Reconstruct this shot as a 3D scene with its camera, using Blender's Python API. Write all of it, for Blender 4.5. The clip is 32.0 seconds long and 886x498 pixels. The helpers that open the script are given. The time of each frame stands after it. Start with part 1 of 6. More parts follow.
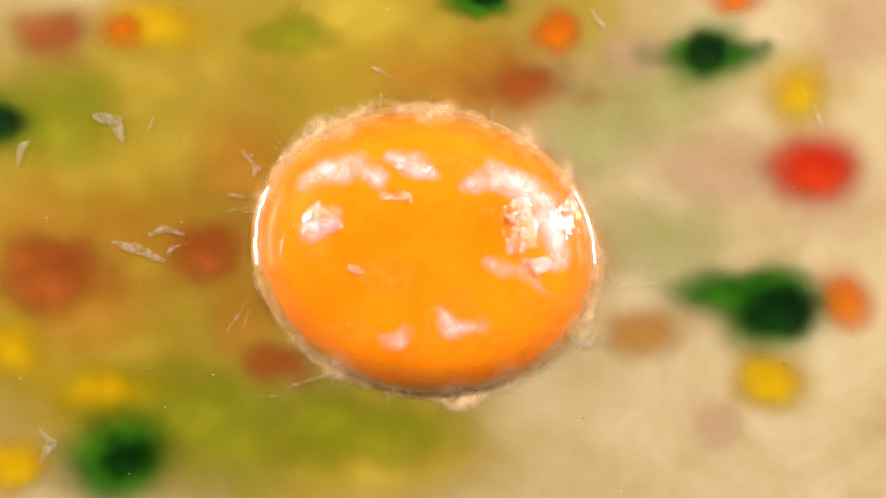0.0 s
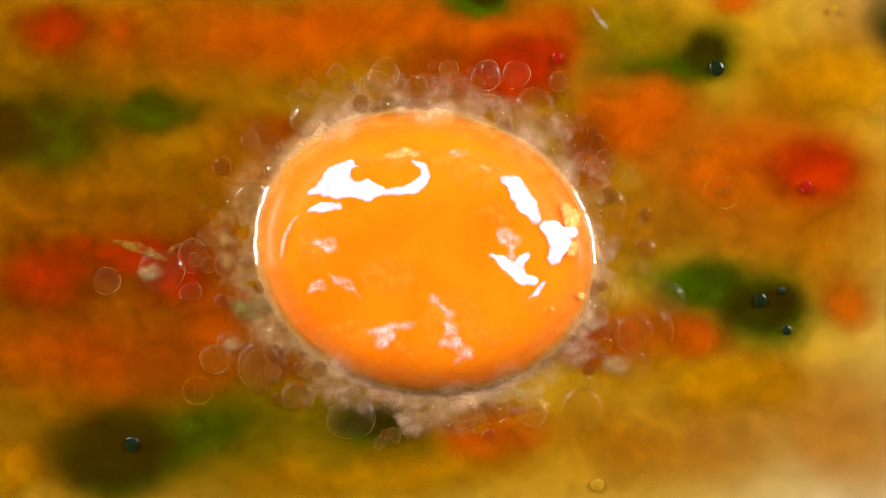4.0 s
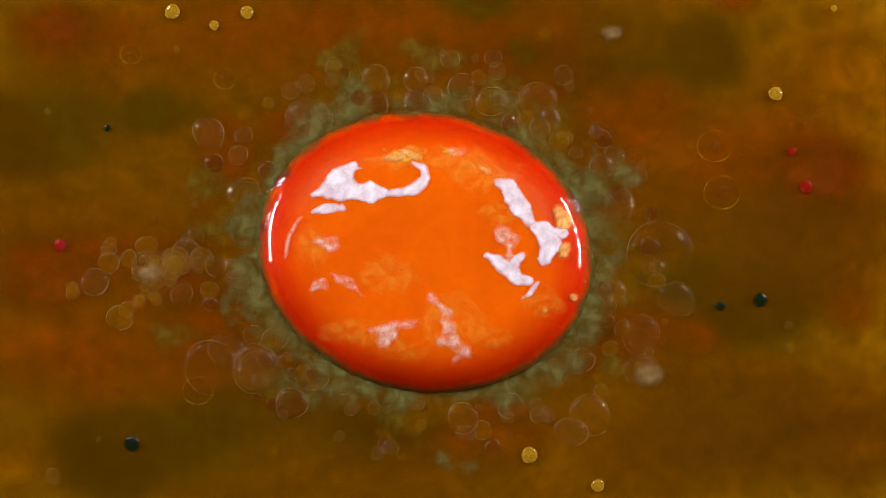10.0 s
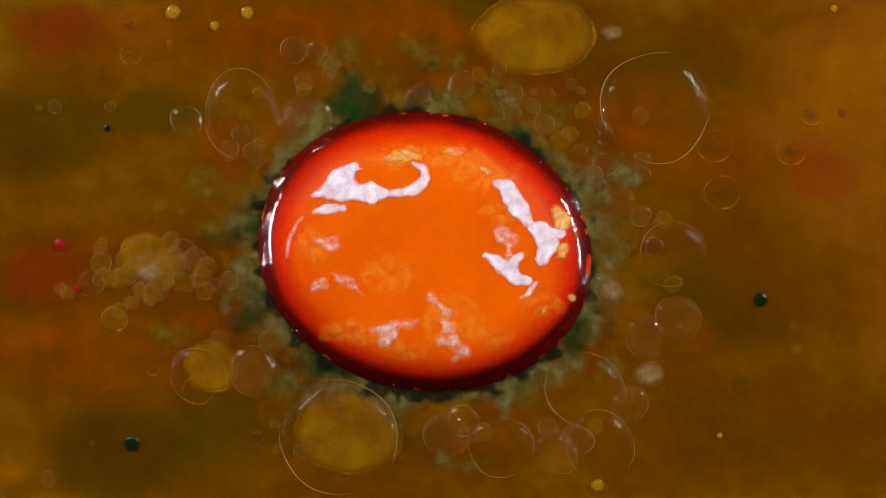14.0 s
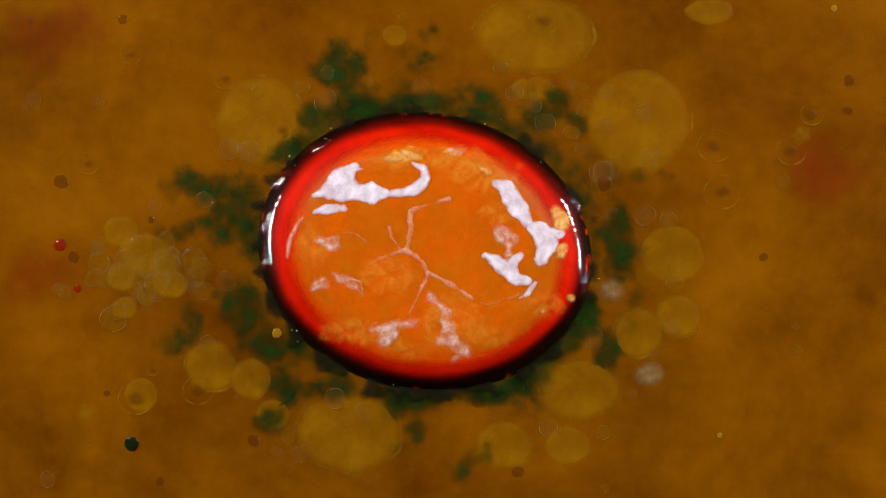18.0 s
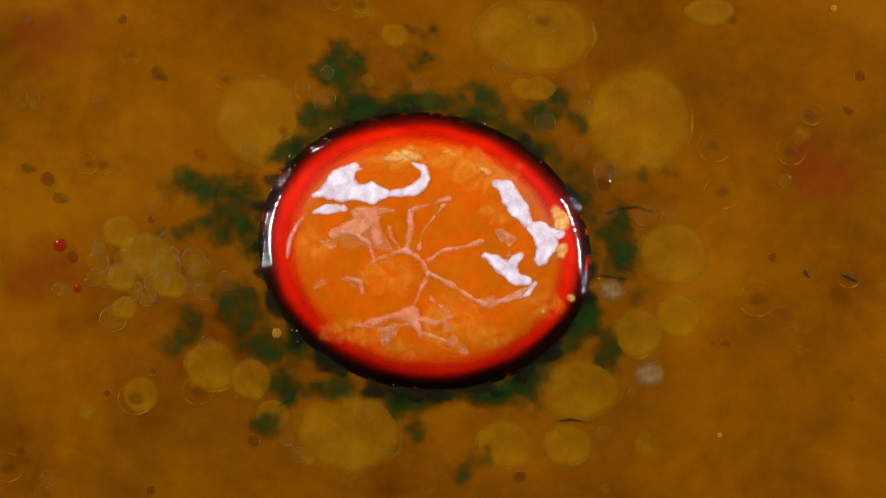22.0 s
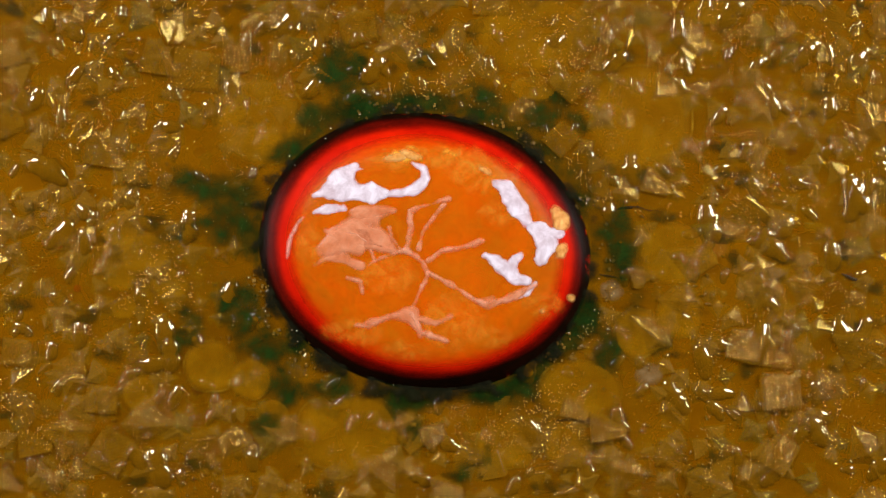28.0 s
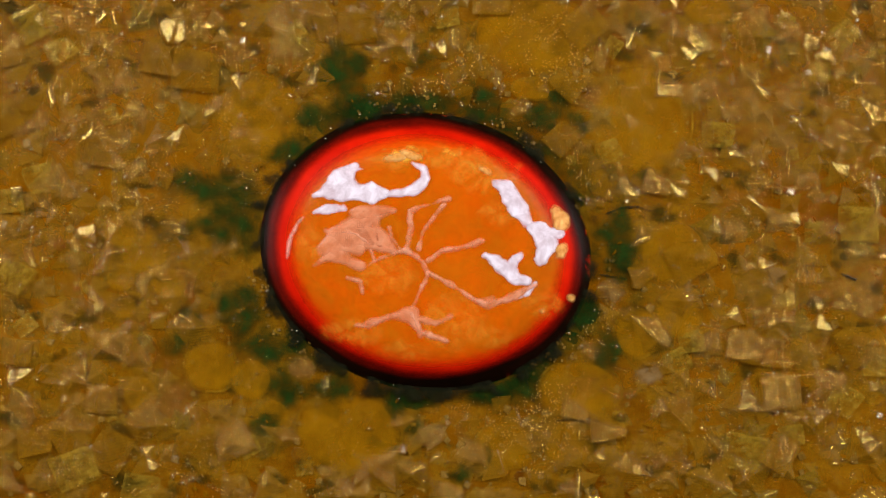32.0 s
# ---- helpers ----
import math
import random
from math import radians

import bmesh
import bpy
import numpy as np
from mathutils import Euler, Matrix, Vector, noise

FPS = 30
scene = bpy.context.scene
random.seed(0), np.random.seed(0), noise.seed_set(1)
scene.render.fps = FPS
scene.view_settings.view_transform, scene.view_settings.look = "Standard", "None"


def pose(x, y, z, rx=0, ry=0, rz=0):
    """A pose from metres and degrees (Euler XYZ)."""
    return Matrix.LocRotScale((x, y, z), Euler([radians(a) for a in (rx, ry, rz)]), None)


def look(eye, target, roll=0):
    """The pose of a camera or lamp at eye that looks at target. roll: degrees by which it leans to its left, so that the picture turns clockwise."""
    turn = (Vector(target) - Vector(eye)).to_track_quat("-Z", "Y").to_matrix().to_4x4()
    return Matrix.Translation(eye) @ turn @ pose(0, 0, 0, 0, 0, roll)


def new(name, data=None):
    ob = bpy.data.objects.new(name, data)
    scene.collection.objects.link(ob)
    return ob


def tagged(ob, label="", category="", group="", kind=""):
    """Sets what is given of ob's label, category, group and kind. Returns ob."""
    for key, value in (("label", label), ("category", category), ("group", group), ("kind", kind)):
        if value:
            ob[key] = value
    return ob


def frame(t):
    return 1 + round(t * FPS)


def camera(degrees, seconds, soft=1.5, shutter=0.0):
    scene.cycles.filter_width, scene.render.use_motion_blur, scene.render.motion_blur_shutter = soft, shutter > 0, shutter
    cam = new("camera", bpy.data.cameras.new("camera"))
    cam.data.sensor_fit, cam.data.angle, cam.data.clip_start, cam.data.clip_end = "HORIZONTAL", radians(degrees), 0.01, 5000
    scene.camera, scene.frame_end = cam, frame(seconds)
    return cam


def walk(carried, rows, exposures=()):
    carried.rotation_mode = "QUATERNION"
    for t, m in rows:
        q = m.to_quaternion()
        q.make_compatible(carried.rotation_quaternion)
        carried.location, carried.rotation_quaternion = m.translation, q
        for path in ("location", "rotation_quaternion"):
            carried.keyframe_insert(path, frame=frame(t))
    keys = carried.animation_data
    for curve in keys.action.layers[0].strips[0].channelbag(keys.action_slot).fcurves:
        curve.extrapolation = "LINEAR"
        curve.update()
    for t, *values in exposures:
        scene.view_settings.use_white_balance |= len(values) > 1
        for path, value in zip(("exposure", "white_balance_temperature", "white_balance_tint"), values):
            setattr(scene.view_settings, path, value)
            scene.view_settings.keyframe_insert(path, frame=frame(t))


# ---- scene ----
# A raw egg yolk drying in dyed egg white, seen from straight above. Plan units: 1568 across, 882 deep, from the far left corner.
UNIT = 0.065                     # millimetres in a plan unit
HIGH = 190.2                     # height of the lens over the floor, millimetres
MM = 0.001

cam = camera(30, 32.0, soft=0.7)
EYE = look((0, 0, HIGH * MM), (0, 0, 0))
walk(cam, [(0, EYE), (32, EYE)],
     exposures=[(0, 0.85), (1.5, 0.85), (3.5, 0.84), (5.5, 0.42), (7, 0.24), (9, 0.12), (13, 0.0), (18, 0.0), (22, 0.05), (28, 0.12), (32, 0.12)])

# ---- light: two low strip lamps at the sides, two small soft lamps above ----
world = bpy.data.worlds.new("room_air")
world.use_nodes = True
world.node_tree.nodes["Background"].inputs[0].default_value = (0.9, 0.92, 1.0, 1)
world.node_tree.nodes["Background"].inputs[1].default_value = 0.02
scene.world = world
scene.cycles.transparent_max_bounces = 32


def lamp(name, eye, aim, wide, tall, watts, colour=(1, 0.97, 0.95)):
    data = bpy.data.lights.new(name, "AREA")
    data.shape, data.size, data.size_y, data.energy, data.color = "RECTANGLE", wide, tall, watts, colour
    ob = new(name, data)
    ob.matrix_world = look(eye, aim)
    return ob


lamp("strip_lamp", (-0.27, 0.04, 0.060), (0, 0, 0), 0.17, 0.014, 0.56)
lamp("strip_lamp", (0.27, 0.07, 0.060), (0, 0, 0), 0.17, 0.014, 0.56)
lamp("soft_lamp", (-0.24, 0.20, 0.33), (0, 0, 0), 0.15, 0.15, 1.36)
lamp("soft_lamp", (0.27, 0.16, 0.33), (0, 0, 0), 0.15, 0.15, 1.36)

# ---- materials ----


def nodes_of(name):
    m = bpy.data.materials.new(name)
    m.use_nodes = True
    t = m.node_tree
    return m, t.nodes, t.links, t.nodes["Principled BSDF"]


def noise_node(n, l, size_mm, detail=4.0, rough=0.55, warp=0.0, stretch=(1, 1, 1), local=False):
    tc, mp, tx = n.new("ShaderNodeTexCoord"), n.new("ShaderNodeMapping"), n.new("ShaderNodeTexNoise")
    mp.inputs["Scale"].default_value = stretch
    tx.inputs["Scale"].default_value = (1.0 if local else 1000.0) / size_mm
    tx.inputs["Detail"].default_value, tx.inputs["Roughness"].default_value = detail, rough
    tx.inputs["Distortion"].default_value = warp
    l.new(tc.outputs["Object"], mp.inputs["Vector"])
    l.new(mp.outputs["Vector"], tx.inputs["Vector"])
    return tx


def ramp(n, l, src, stops):
    r = n.new("ShaderNodeValToRGB")
    e = r.color_ramp.elements
    while len(e) < len(stops):
        e.new(0.5)
    for k, (p, c) in zip(e, stops):
        k.position, k.color = p, (c, c, c, 1) if isinstance(c, (int, float)) else (*c, 1)
    l.new(src, r.inputs["Fac"])
    return r


def math_node(n, l, op, a, b):
    m = n.new("ShaderNodeMath")
    m.operation = op
    m.use_clamp = True
    for k, v in enumerate((a, b)):
        if isinstance(v, (int, float)):
            m.inputs[k].default_value = v
        else:
            l.new(v, m.inputs[k])
    return m.outputs[0]


def film_material(name, dark, light, grain=3.0, alpha=1.0, rough=0.4, bump=0.0, bump_mm=1.0, breakup=0.0, break_mm=2.0,
                  power=1.0, spec=0.4, coat=0.0, edged=True, fine=0.5, sss=0.0, warp=0.3, stretch=(1, 1, 1), tint=None, local=False, stripes=0.0, mottle=0.0, mottle_mm=2.2, detail=5, break_detail=5):
    """A wet film: colour mottled at two scales, thinning out towards its edge (the mesh's 'cover')."""
    m, n, l, p = nodes_of(name)
    a, b = noise_node(n, l, grain, detail, 0.6, warp, stretch, local), noise_node(n, l, grain * 0.12, 3, 0.6, local=local)
    mix = n.new("ShaderNodeMix")
    mix.inputs[0].default_value = fine * 0.5
    l.new(a.outputs["Fac"], mix.inputs[2])
    l.new(b.outputs["Fac"], mix.inputs[3])
    r = ramp(n, l, mix.outputs[0], [(0.32, dark), (0.68, light)])
    l.new(r.outputs["Color"], p.inputs["Base Color"])
    p.inputs["Roughness"].default_value = rough
    p.inputs["Specular IOR Level"].default_value = spec
    p.inputs["Coat Weight"].default_value = coat
    p.inputs["Coat Roughness"].default_value = 0.06
    if sss:
        p.inputs["Subsurface Weight"].default_value = sss
        p.inputs["Subsurface Radius"].default_value = (1.0, 0.35, 0.08)
        p.inputs["Subsurface Scale"].default_value = 0.003
    if edged or alpha < 1 or breakup:
        out = alpha
        if edged:
            at = n.new("ShaderNodeAttribute")
            at.attribute_name = "cover"
            out = math_node(n, l, "MULTIPLY", math_node(n, l, "POWER", at.outputs["Fac"], power), alpha)
        if breakup:
            c = noise_node(n, l, break_mm, break_detail, 0.6, 0.4, local=local)
            br = ramp(n, l, c.outputs["Fac"], [(0.5 - 0.16, 1.0 - breakup), (0.5 + 0.12, 1.0)])
            out = math_node(n, l, "MULTIPLY", out, br.outputs["Color"])
        if isinstance(out, (int, float)):
            p.inputs["Alpha"].default_value = out
        else:
            l.new(out, p.inputs["Alpha"])
    if tint:
        clear, stain, thick, edge = n.new("ShaderNodeBsdfTransparent"), n.new("ShaderNodeBsdfTransparent"), n.new("ShaderNodeMixShader"), n.new("ShaderNodeMixShader")
        deep = ramp(n, l, a.outputs["Fac"], [(0.3, tint), (0.7, [c ** 0.6 for c in tint])])
        tone = deep.outputs["Color"]
        if mottle:
            mm_ = ramp(n, l, noise_node(n, l, mottle_mm, 6, 0.65, 0.8).outputs["Fac"], [(0.34, 1.0 - mottle), (0.62, 1.0)])
            mul = n.new("ShaderNodeMix")
            mul.data_type, mul.blend_type = "RGBA", "MULTIPLY"
            mul.inputs[0].default_value = 1.0
            l.new(tone, mul.inputs[6])
            l.new(mm_.outputs["Color"], mul.inputs[7])
            tone = mul.outputs[2]
        l.new(tone, stain.inputs["Color"])
        for link_ in list(p.inputs["Alpha"].links):
            l.remove(link_)
        p.inputs["Alpha"].default_value = 1.0
        thick.inputs[0].default_value = alpha
        l.new(stain.outputs[0], thick.inputs[1])
        l.new(p.outputs[0], thick.inputs[2])
        l.new(math_node(n, l, "POWER", at.outputs["Fac"], power), edge.inputs[0])
        l.new(clear.outputs[0], edge.inputs[1])
        l.new(thick.outputs[0], edge.inputs[2])
        l.new(edge.outputs[0], n["Material Output"].inputs["Surface"])
    if bump:
        bt = noise_node(n, l, bump_mm, 4, 0.6, local=local)
        bn = n.new("ShaderNodeBump")
        bn.inputs["Strength"].default_value = bump
        bn.inputs["Distance"].default_value = bump_mm * 0.2 * MM
        height = bt.outputs["Fac"]
        if stripes:
            tc, wv, ad = n.new("ShaderNodeTexCoord"), n.new("ShaderNodeTexWave"), n.new("ShaderNodeMath")
            wv.bands_direction = "DIAGONAL"
            wv.inputs["Scale"].default_value, wv.inputs["Distortion"].default_value, wv.inputs["Detail Scale"].default_value = stripes * 0.7, 5.0, 1.6
            l.new(tc.outputs["Object"], wv.inputs["Vector"])
            l.new(wv.outputs["Fac"], ad.inputs[0])
            l.new(height, ad.inputs[1])
            height = ad.outputs[0]
        l.new(height, bn.inputs["Height"])
        l.new(bn.outputs["Normal"], p.inputs["Normal"])
    return m


GREY = film_material("dark_grey_plaster", (0.015, 0.015, 0.016), (0.025, 0.025, 0.026), 80, edged=False, rough=0.9, spec=0.1)
WHITE_PAN = film_material("egg_white", (0.29, 0.195, 0.075), (0.41, 0.31, 0.165), 16, edged=False, rough=0.3, spec=0.15, bump=0.06, bump_mm=3, fine=0.2)
YOLK = film_material("yolk_orange", (0.64, 0.088, 0.0005), (0.80, 0.132, 0.0008), 12, rough=0.3, spec=0.04, sss=0.6, bump=0.10, bump_mm=2.2)
MEMBRANE = film_material("wet_membrane", (0.88, 0.215, 0.0014), (0.92, 0.275, 0.006), 12, alpha=0.62, rough=0.35, spec=0.05, breakup=0.25, break_mm=9, bump=0.10, bump_mm=2.0, power=0.8)
SKIN = film_material("dull_orange_skin", (0.48, 0.115, 0.001), (0.62, 0.18, 0.003), 1.6, alpha=0.55, rough=0.3, spec=0.1, power=0.6, breakup=0.7, break_mm=4, bump=0.08, bump_mm=1.0)
# soft-lamp reflections on the yolk's film, put into a white colour
MILK_SHEEN = film_material("milky_white_sheen", (0.66, 0.56, 0.65), (0.84, 0.77, 0.87), 1.6, alpha=0.95, rough=0.45, spec=0.12, power=0.6, breakup=0.3, break_mm=1.6, fine=0.3)
HAZE = film_material("pale_pink_film", (0.80, 0.40, 0.24), (0.88, 0.70, 0.64), 0.8, alpha=0.72, rough=0.25, spec=0.3, breakup=0.95, break_mm=1.2, power=1.1)
VEIN = film_material("pink_vein", (0.78, 0.28, 0.13), (0.84, 0.42, 0.27), 1.2, alpha=0.7, rough=0.25, spec=0.3, power=0.8, breakup=0.5, break_mm=1.0)
WEB = film_material("pink_web_film", (0.74, 0.22, 0.085), (0.83, 0.35, 0.19), 1.5, alpha=0.75, rough=0.25, spec=0.3, power=0.7, breakup=0.35, break_mm=1.8)
FLAKE = film_material("yellow_flake", (0.66, 0.24, 0.03), (0.86, 0.50, 0.16), 0.8, alpha=0.92, rough=0.5, spec=0.1, power=0.6, bump=0.4, bump_mm=0.5, breakup=0.35, break_mm=0.9)
GOLDEN = film_material("golden_speck", (0.82, 0.19, 0.004), (0.92, 0.36, 0.03), 0.8, alpha=0.42, rough=0.25, power=1.0, breakup=0.97, break_mm=1.2, bump=0.2, bump_mm=0.5)
FRINGE = film_material("milky_fringe", (0.66, 0.33, 0.10), (0.82, 0.57, 0.36), 1.5, alpha=0.72, rough=0.3, breakup=0.85, break_mm=2.0, power=1.0, spec=0.2)
HALO = film_material("cloudy_white", (0.34, 0.15, 0.06), (0.54, 0.34, 0.21), 2.0, alpha=0.5, rough=0.25, breakup=0.85, break_mm=2.4, power=1.1, spec=0.2)
VEIL = film_material("amber_fringe", (0.62, 0.22, 0.012), (0.76, 0.38, 0.07), 3, alpha=0.5, rough=0.2, spec=0.1, breakup=0.4, break_mm=3.0)
SLUDGE = film_material("grey_green_sludge", (0.080, 0.065, 0.010), (0.18, 0.155, 0.045), 2.0, alpha=0.72, rough=0.5, breakup=0.8, break_mm=2.0, power=1.0, spec=0.03)
MOULD = film_material("dark_green_sludge", (0.003, 0.012, 0.0008), (0.013, 0.040, 0.004), 2.2, alpha=0.88, rough=0.6, breakup=0.6, break_mm=2.6, power=1.0, spec=0.03)
RUST = film_material("rust_stain", (0.16, 0.012, 0.0008), (0.26, 0.035, 0.002), 4, alpha=0.72, rough=0.3, breakup=0.5, break_mm=4, spec=0.1)
HONEY = film_material("honey_wash", (0.26, 0.085, 0.001), (0.34, 0.13, 0.002), 20, alpha=0.05, rough=0.2, spec=0.2, tint=(0.98, 0.78, 0.12), mottle=0.2, mottle_mm=4)
AMBER = film_material("amber_liquid", (0.15, 0.058, 0.0003), (0.22, 0.088, 0.0008), 16, alpha=0.09, rough=0.1, spec=0.2, bump=0.05, bump_mm=4, tint=(0.95, 0.80, 0.17), mottle=0.25, mottle_mm=4)
CLOUDED = film_material("clouded_amber", (0.15, 0.056, 0.0003), (0.23, 0.092, 0.0008), 16, alpha=0.26, rough=0.1, spec=0.2, bump=0.05, bump_mm=4, tint=(0.98, 0.93, 0.55), mottle=0.15, mottle_mm=3)
OCHRE = film_material("ochre_gel", (0.14, 0.037, 0.0003), (0.36, 0.120, 0.0007), 20, alpha=0.6, rough=0.15, spec=0.15, bump=0.10, bump_mm=3, tint=(0.88, 0.68, 0.13), fine=0.35, mottle=0.4, mottle_mm=3)
DISC_EDGE = film_material("disc_edge", (0.10, 0.035, 0.0005), (0.38, 0.2, 0.01), 4, alpha=0.6, rough=0.15, spec=0.3, breakup=0.9, break_mm=4)
OILY = film_material("pale_ochre_disc", (0.29, 0.120, 0.0010), (0.39, 0.175, 0.002), 5, alpha=0.46, rough=0.3, power=1.0, spec=0.1, breakup=0.45, break_mm=5)
SOFT = dict(rough=0.25, spec=0.15, fine=0.12, detail=2, break_detail=1.5)
DYES = {
    "green": film_material("green_dye", (0.006, 0.050, 0.001), (0.030, 0.13, 0.003), 6, alpha=0.96, power=1.5, **SOFT),
    "deep": film_material("deep_green_dye", (0.001, 0.008, 0.0008), (0.004, 0.024, 0.002), 5, alpha=0.95, power=1.2, **SOFT),
    "olive": film_material("olive_dye", (0.14, 0.140, 0.003), (0.24, 0.21, 0.008), 10, alpha=0.8, breakup=0.25, break_mm=8, power=1.0, **SOFT),
    "red": film_material("red_dye", (0.30, 0.008, 0.001), (0.42, 0.026, 0.002), 7, alpha=0.95, power=1.4, **SOFT),
    "pink": film_material("pink_dye", (0.41, 0.22, 0.12), (0.45, 0.27, 0.16), 6, alpha=0.5, breakup=0.3, break_mm=8, power=1.2, **SOFT),
    "yellow": film_material("yellow_dye", (0.36, 0.19, 0.0006), (0.43, 0.25, 0.002), 6, alpha=0.93, power=1.4, **SOFT),
    "orange": film_material("orange_dye", (0.37, 0.062, 0.0008), (0.48, 0.115, 0.0015), 9, alpha=0.94, power=1.3, breakup=0.2, break_mm=9, **SOFT),
    "apricot": film_material("apricot_dye", (0.30, 0.105, 0.006), (0.38, 0.165, 0.018), 9, alpha=0.7, power=1.2, breakup=0.25, break_mm=10, **SOFT),
    "brown": film_material("brown_dye", (0.20, 0.030, 0.004), (0.30, 0.065, 0.010), 7, alpha=0.8, power=1.3, breakup=0.2, break_mm=7, **SOFT),
    "gold": film_material("gold_dye", (0.27, 0.165, 0.008), (0.37, 0.25, 0.025), 14, alpha=0.92, breakup=0.2, break_mm=12, **SOFT),
    "mint": film_material("pale_green_dye", (0.26, 0.24, 0.06), (0.34, 0.30, 0.11), 10, alpha=0.7, breakup=0.2, break_mm=12, **SOFT),
}
BUBBLES = [film_material("clear_bubble", (0.25, 0.11, 0.02), (0.32, 0.17, 0.05), 0.8, alpha=0.08, rough=0.04, spec=0.5, edged=False, local=True),
           film_material("amber_bubble", (0.22, 0.095, 0.002), (0.36, 0.17, 0.006), 0.7, alpha=0.15, rough=0.15, spec=0.2, edged=False, local=True),
           film_material("rust_bubble", (0.07, 0.010, 0.001), (0.16, 0.04, 0.004), 0.7, alpha=0.36, rough=0.04, spec=0.4, edged=False, local=True)]
BUBBLES.append(film_material("faint_bubble", (0.20, 0.085, 0.004), (0.28, 0.13, 0.01), 2, alpha=0.03, rough=0.1, spec=0.2, edged=False, local=True))
BUBBLE_RIM = film_material("bubble_edge", (0.24, 0.13, 0.02), (0.44, 0.28, 0.09), 1, alpha=0.52, rough=0.1, spec=0.3, edged=False, local=True)


def shiny(m, amount, rough=0.02, tone=(1, 1, 1)):
    """Add a thin clear wet skin over a material."""
    n, l = m.node_tree.nodes, m.node_tree.links
    out = n["Material Output"].inputs["Surface"]
    under, shine, mix = out.links[0].from_socket, n.new("ShaderNodeBsdfGlossy"), n.new("ShaderNodeMixShader")
    shine.inputs["Roughness"].default_value, mix.inputs[0].default_value = rough, amount
    shine.inputs["Color"].default_value = (*tone, 1)
    for bump in [k for k in n if k.bl_idname == "ShaderNodeBump"]:
        l.new(bump.outputs["Normal"], shine.inputs["Normal"])
    l.new(under, mix.inputs[1])
    l.new(shine.outputs[0], mix.inputs[2])
    l.new(mix.outputs[0], out)
    return m


DOME_MATS = [shiny(film_material("clear_wet_bubble", (0.25, 0.12, 0.03), (0.34, 0.20, 0.08), 0.8, alpha=0.035, rough=0.3, edged=False, local=True), 0.010),
             shiny(film_material("amber_wet_bubble", (0.22, 0.075, 0.002), (0.36, 0.13, 0.006), 0.7, alpha=0.12, rough=0.3, edged=False, local=True), 0.009),
             shiny(film_material("rust_wet_bubble", (0.09, 0.012, 0.001), (0.18, 0.04, 0.004), 0.7, alpha=0.22, rough=0.3, edged=False, local=True), 0.009),
             shiny(film_material("faint_wet_bubble", (0.20, 0.085, 0.004), (0.28, 0.13, 0.01), 2, alpha=0.03, rough=0.3, edged=False, local=True), 0.007)]
DROP_MATS = {
    "black": film_material("black_green_drop", (0.003, 0.006, 0.002), (0.012, 0.02, 0.006), 1, edged=False, alpha=0.9, rough=0.08, spec=0.4, local=True),
    "red": film_material("red_drop", (0.20, 0.004, 0.001), (0.32, 0.012, 0.003), 1, edged=False, alpha=0.6, rough=0.08, spec=0.3, local=True),
    "gold": film_material("gold_drop", (0.26, 0.12, 0.002), (0.48, 0.26, 0.02), 1, edged=False, alpha=0.65, rough=0.08, spec=0.4, local=True),
}
BROWN_SPOT = film_material("brown_spot", (0.07, 0.020, 0.001), (0.15, 0.05, 0.002), 1.2, alpha=0.45, rough=0.3, spec=0.1, breakup=0.4, break_mm=0.8)
PALE_SPOT = film_material("pale_spot", (0.22, 0.13, 0.045), (0.34, 0.22, 0.10), 1.0, alpha=0.7, rough=0.15, spec=0.3, breakup=0.4, break_mm=1.2)
SALT = shiny(film_material("ochre_salt", (0.19, 0.085, 0.002), (0.36, 0.185, 0.014), 0.9, edged=False, alpha=0.46, rough=0.3, spec=0.1, bump=0.55, bump_mm=0.4, local=True, stripes=5.0), 0.022, 0.035, (1, 0.74, 0.2))
SALT_OLIVE = shiny(film_material("olive_salt", (0.13, 0.075, 0.001), (0.28, 0.165, 0.010), 0.9, edged=False, alpha=0.44, rough=0.3, spec=0.1, bump=0.55, bump_mm=0.4, local=True, stripes=6.0), 0.024, 0.035, (0.95, 0.8, 0.2))
SALT_PALE = shiny(film_material("pale_salt", (0.19, 0.095, 0.003), (0.54, 0.34, 0.035), 0.45, edged=False, alpha=0.42, rough=0.3, spec=0.05, bump=1.0, bump_mm=0.25, breakup=0.85, break_mm=0.7, stretch=(1, 2.2, 1), local=True, warp=1.5), 0.022, 0.045, (1, 0.8, 0.25))
SALT_CLEAR = shiny(film_material("clear_salt", (0.16, 0.068, 0.001), (0.36, 0.17, 0.008), 0.9, edged=False, alpha=0.42, rough=0.2, spec=0.12, bump=0.5, bump_mm=0.35, local=True, stripes=5.0), 0.026, 0.035, (1, 0.76, 0.22))
CORNER_LINE = film_material("dark_corner_line", (0.035, 0.014, 0.0006), (0.07, 0.03, 0.001), 0.6, edged=False, alpha=0.7, rough=0.5, spec=0.05, local=True)
SALT_FINE = film_material("fine_salt", (0.18, 0.075, 0.001), (0.38, 0.175, 0.004), 1.5, edged=False, alpha=0.42, rough=0.15, spec=0.1)
GRIT = film_material("pale_grit", (0.15, 0.07, 0.002), (0.33, 0.19, 0.04), 1.6, edged=False, alpha=0.7, rough=0.12, spec=0.4)
BRINE = film_material("clear_brine", (0.15, 0.062, 0.001), (0.24, 0.105, 0.003), 3, edged=False, alpha=0.7, rough=0.03, spec=1.0, coat=1.0, local=True)
GRAIN = film_material("gold_grains", (0.50, 0.26, 0.02), (0.95, 0.72, 0.30), 0.8, edged=False, rough=0.05, spec=1.0)

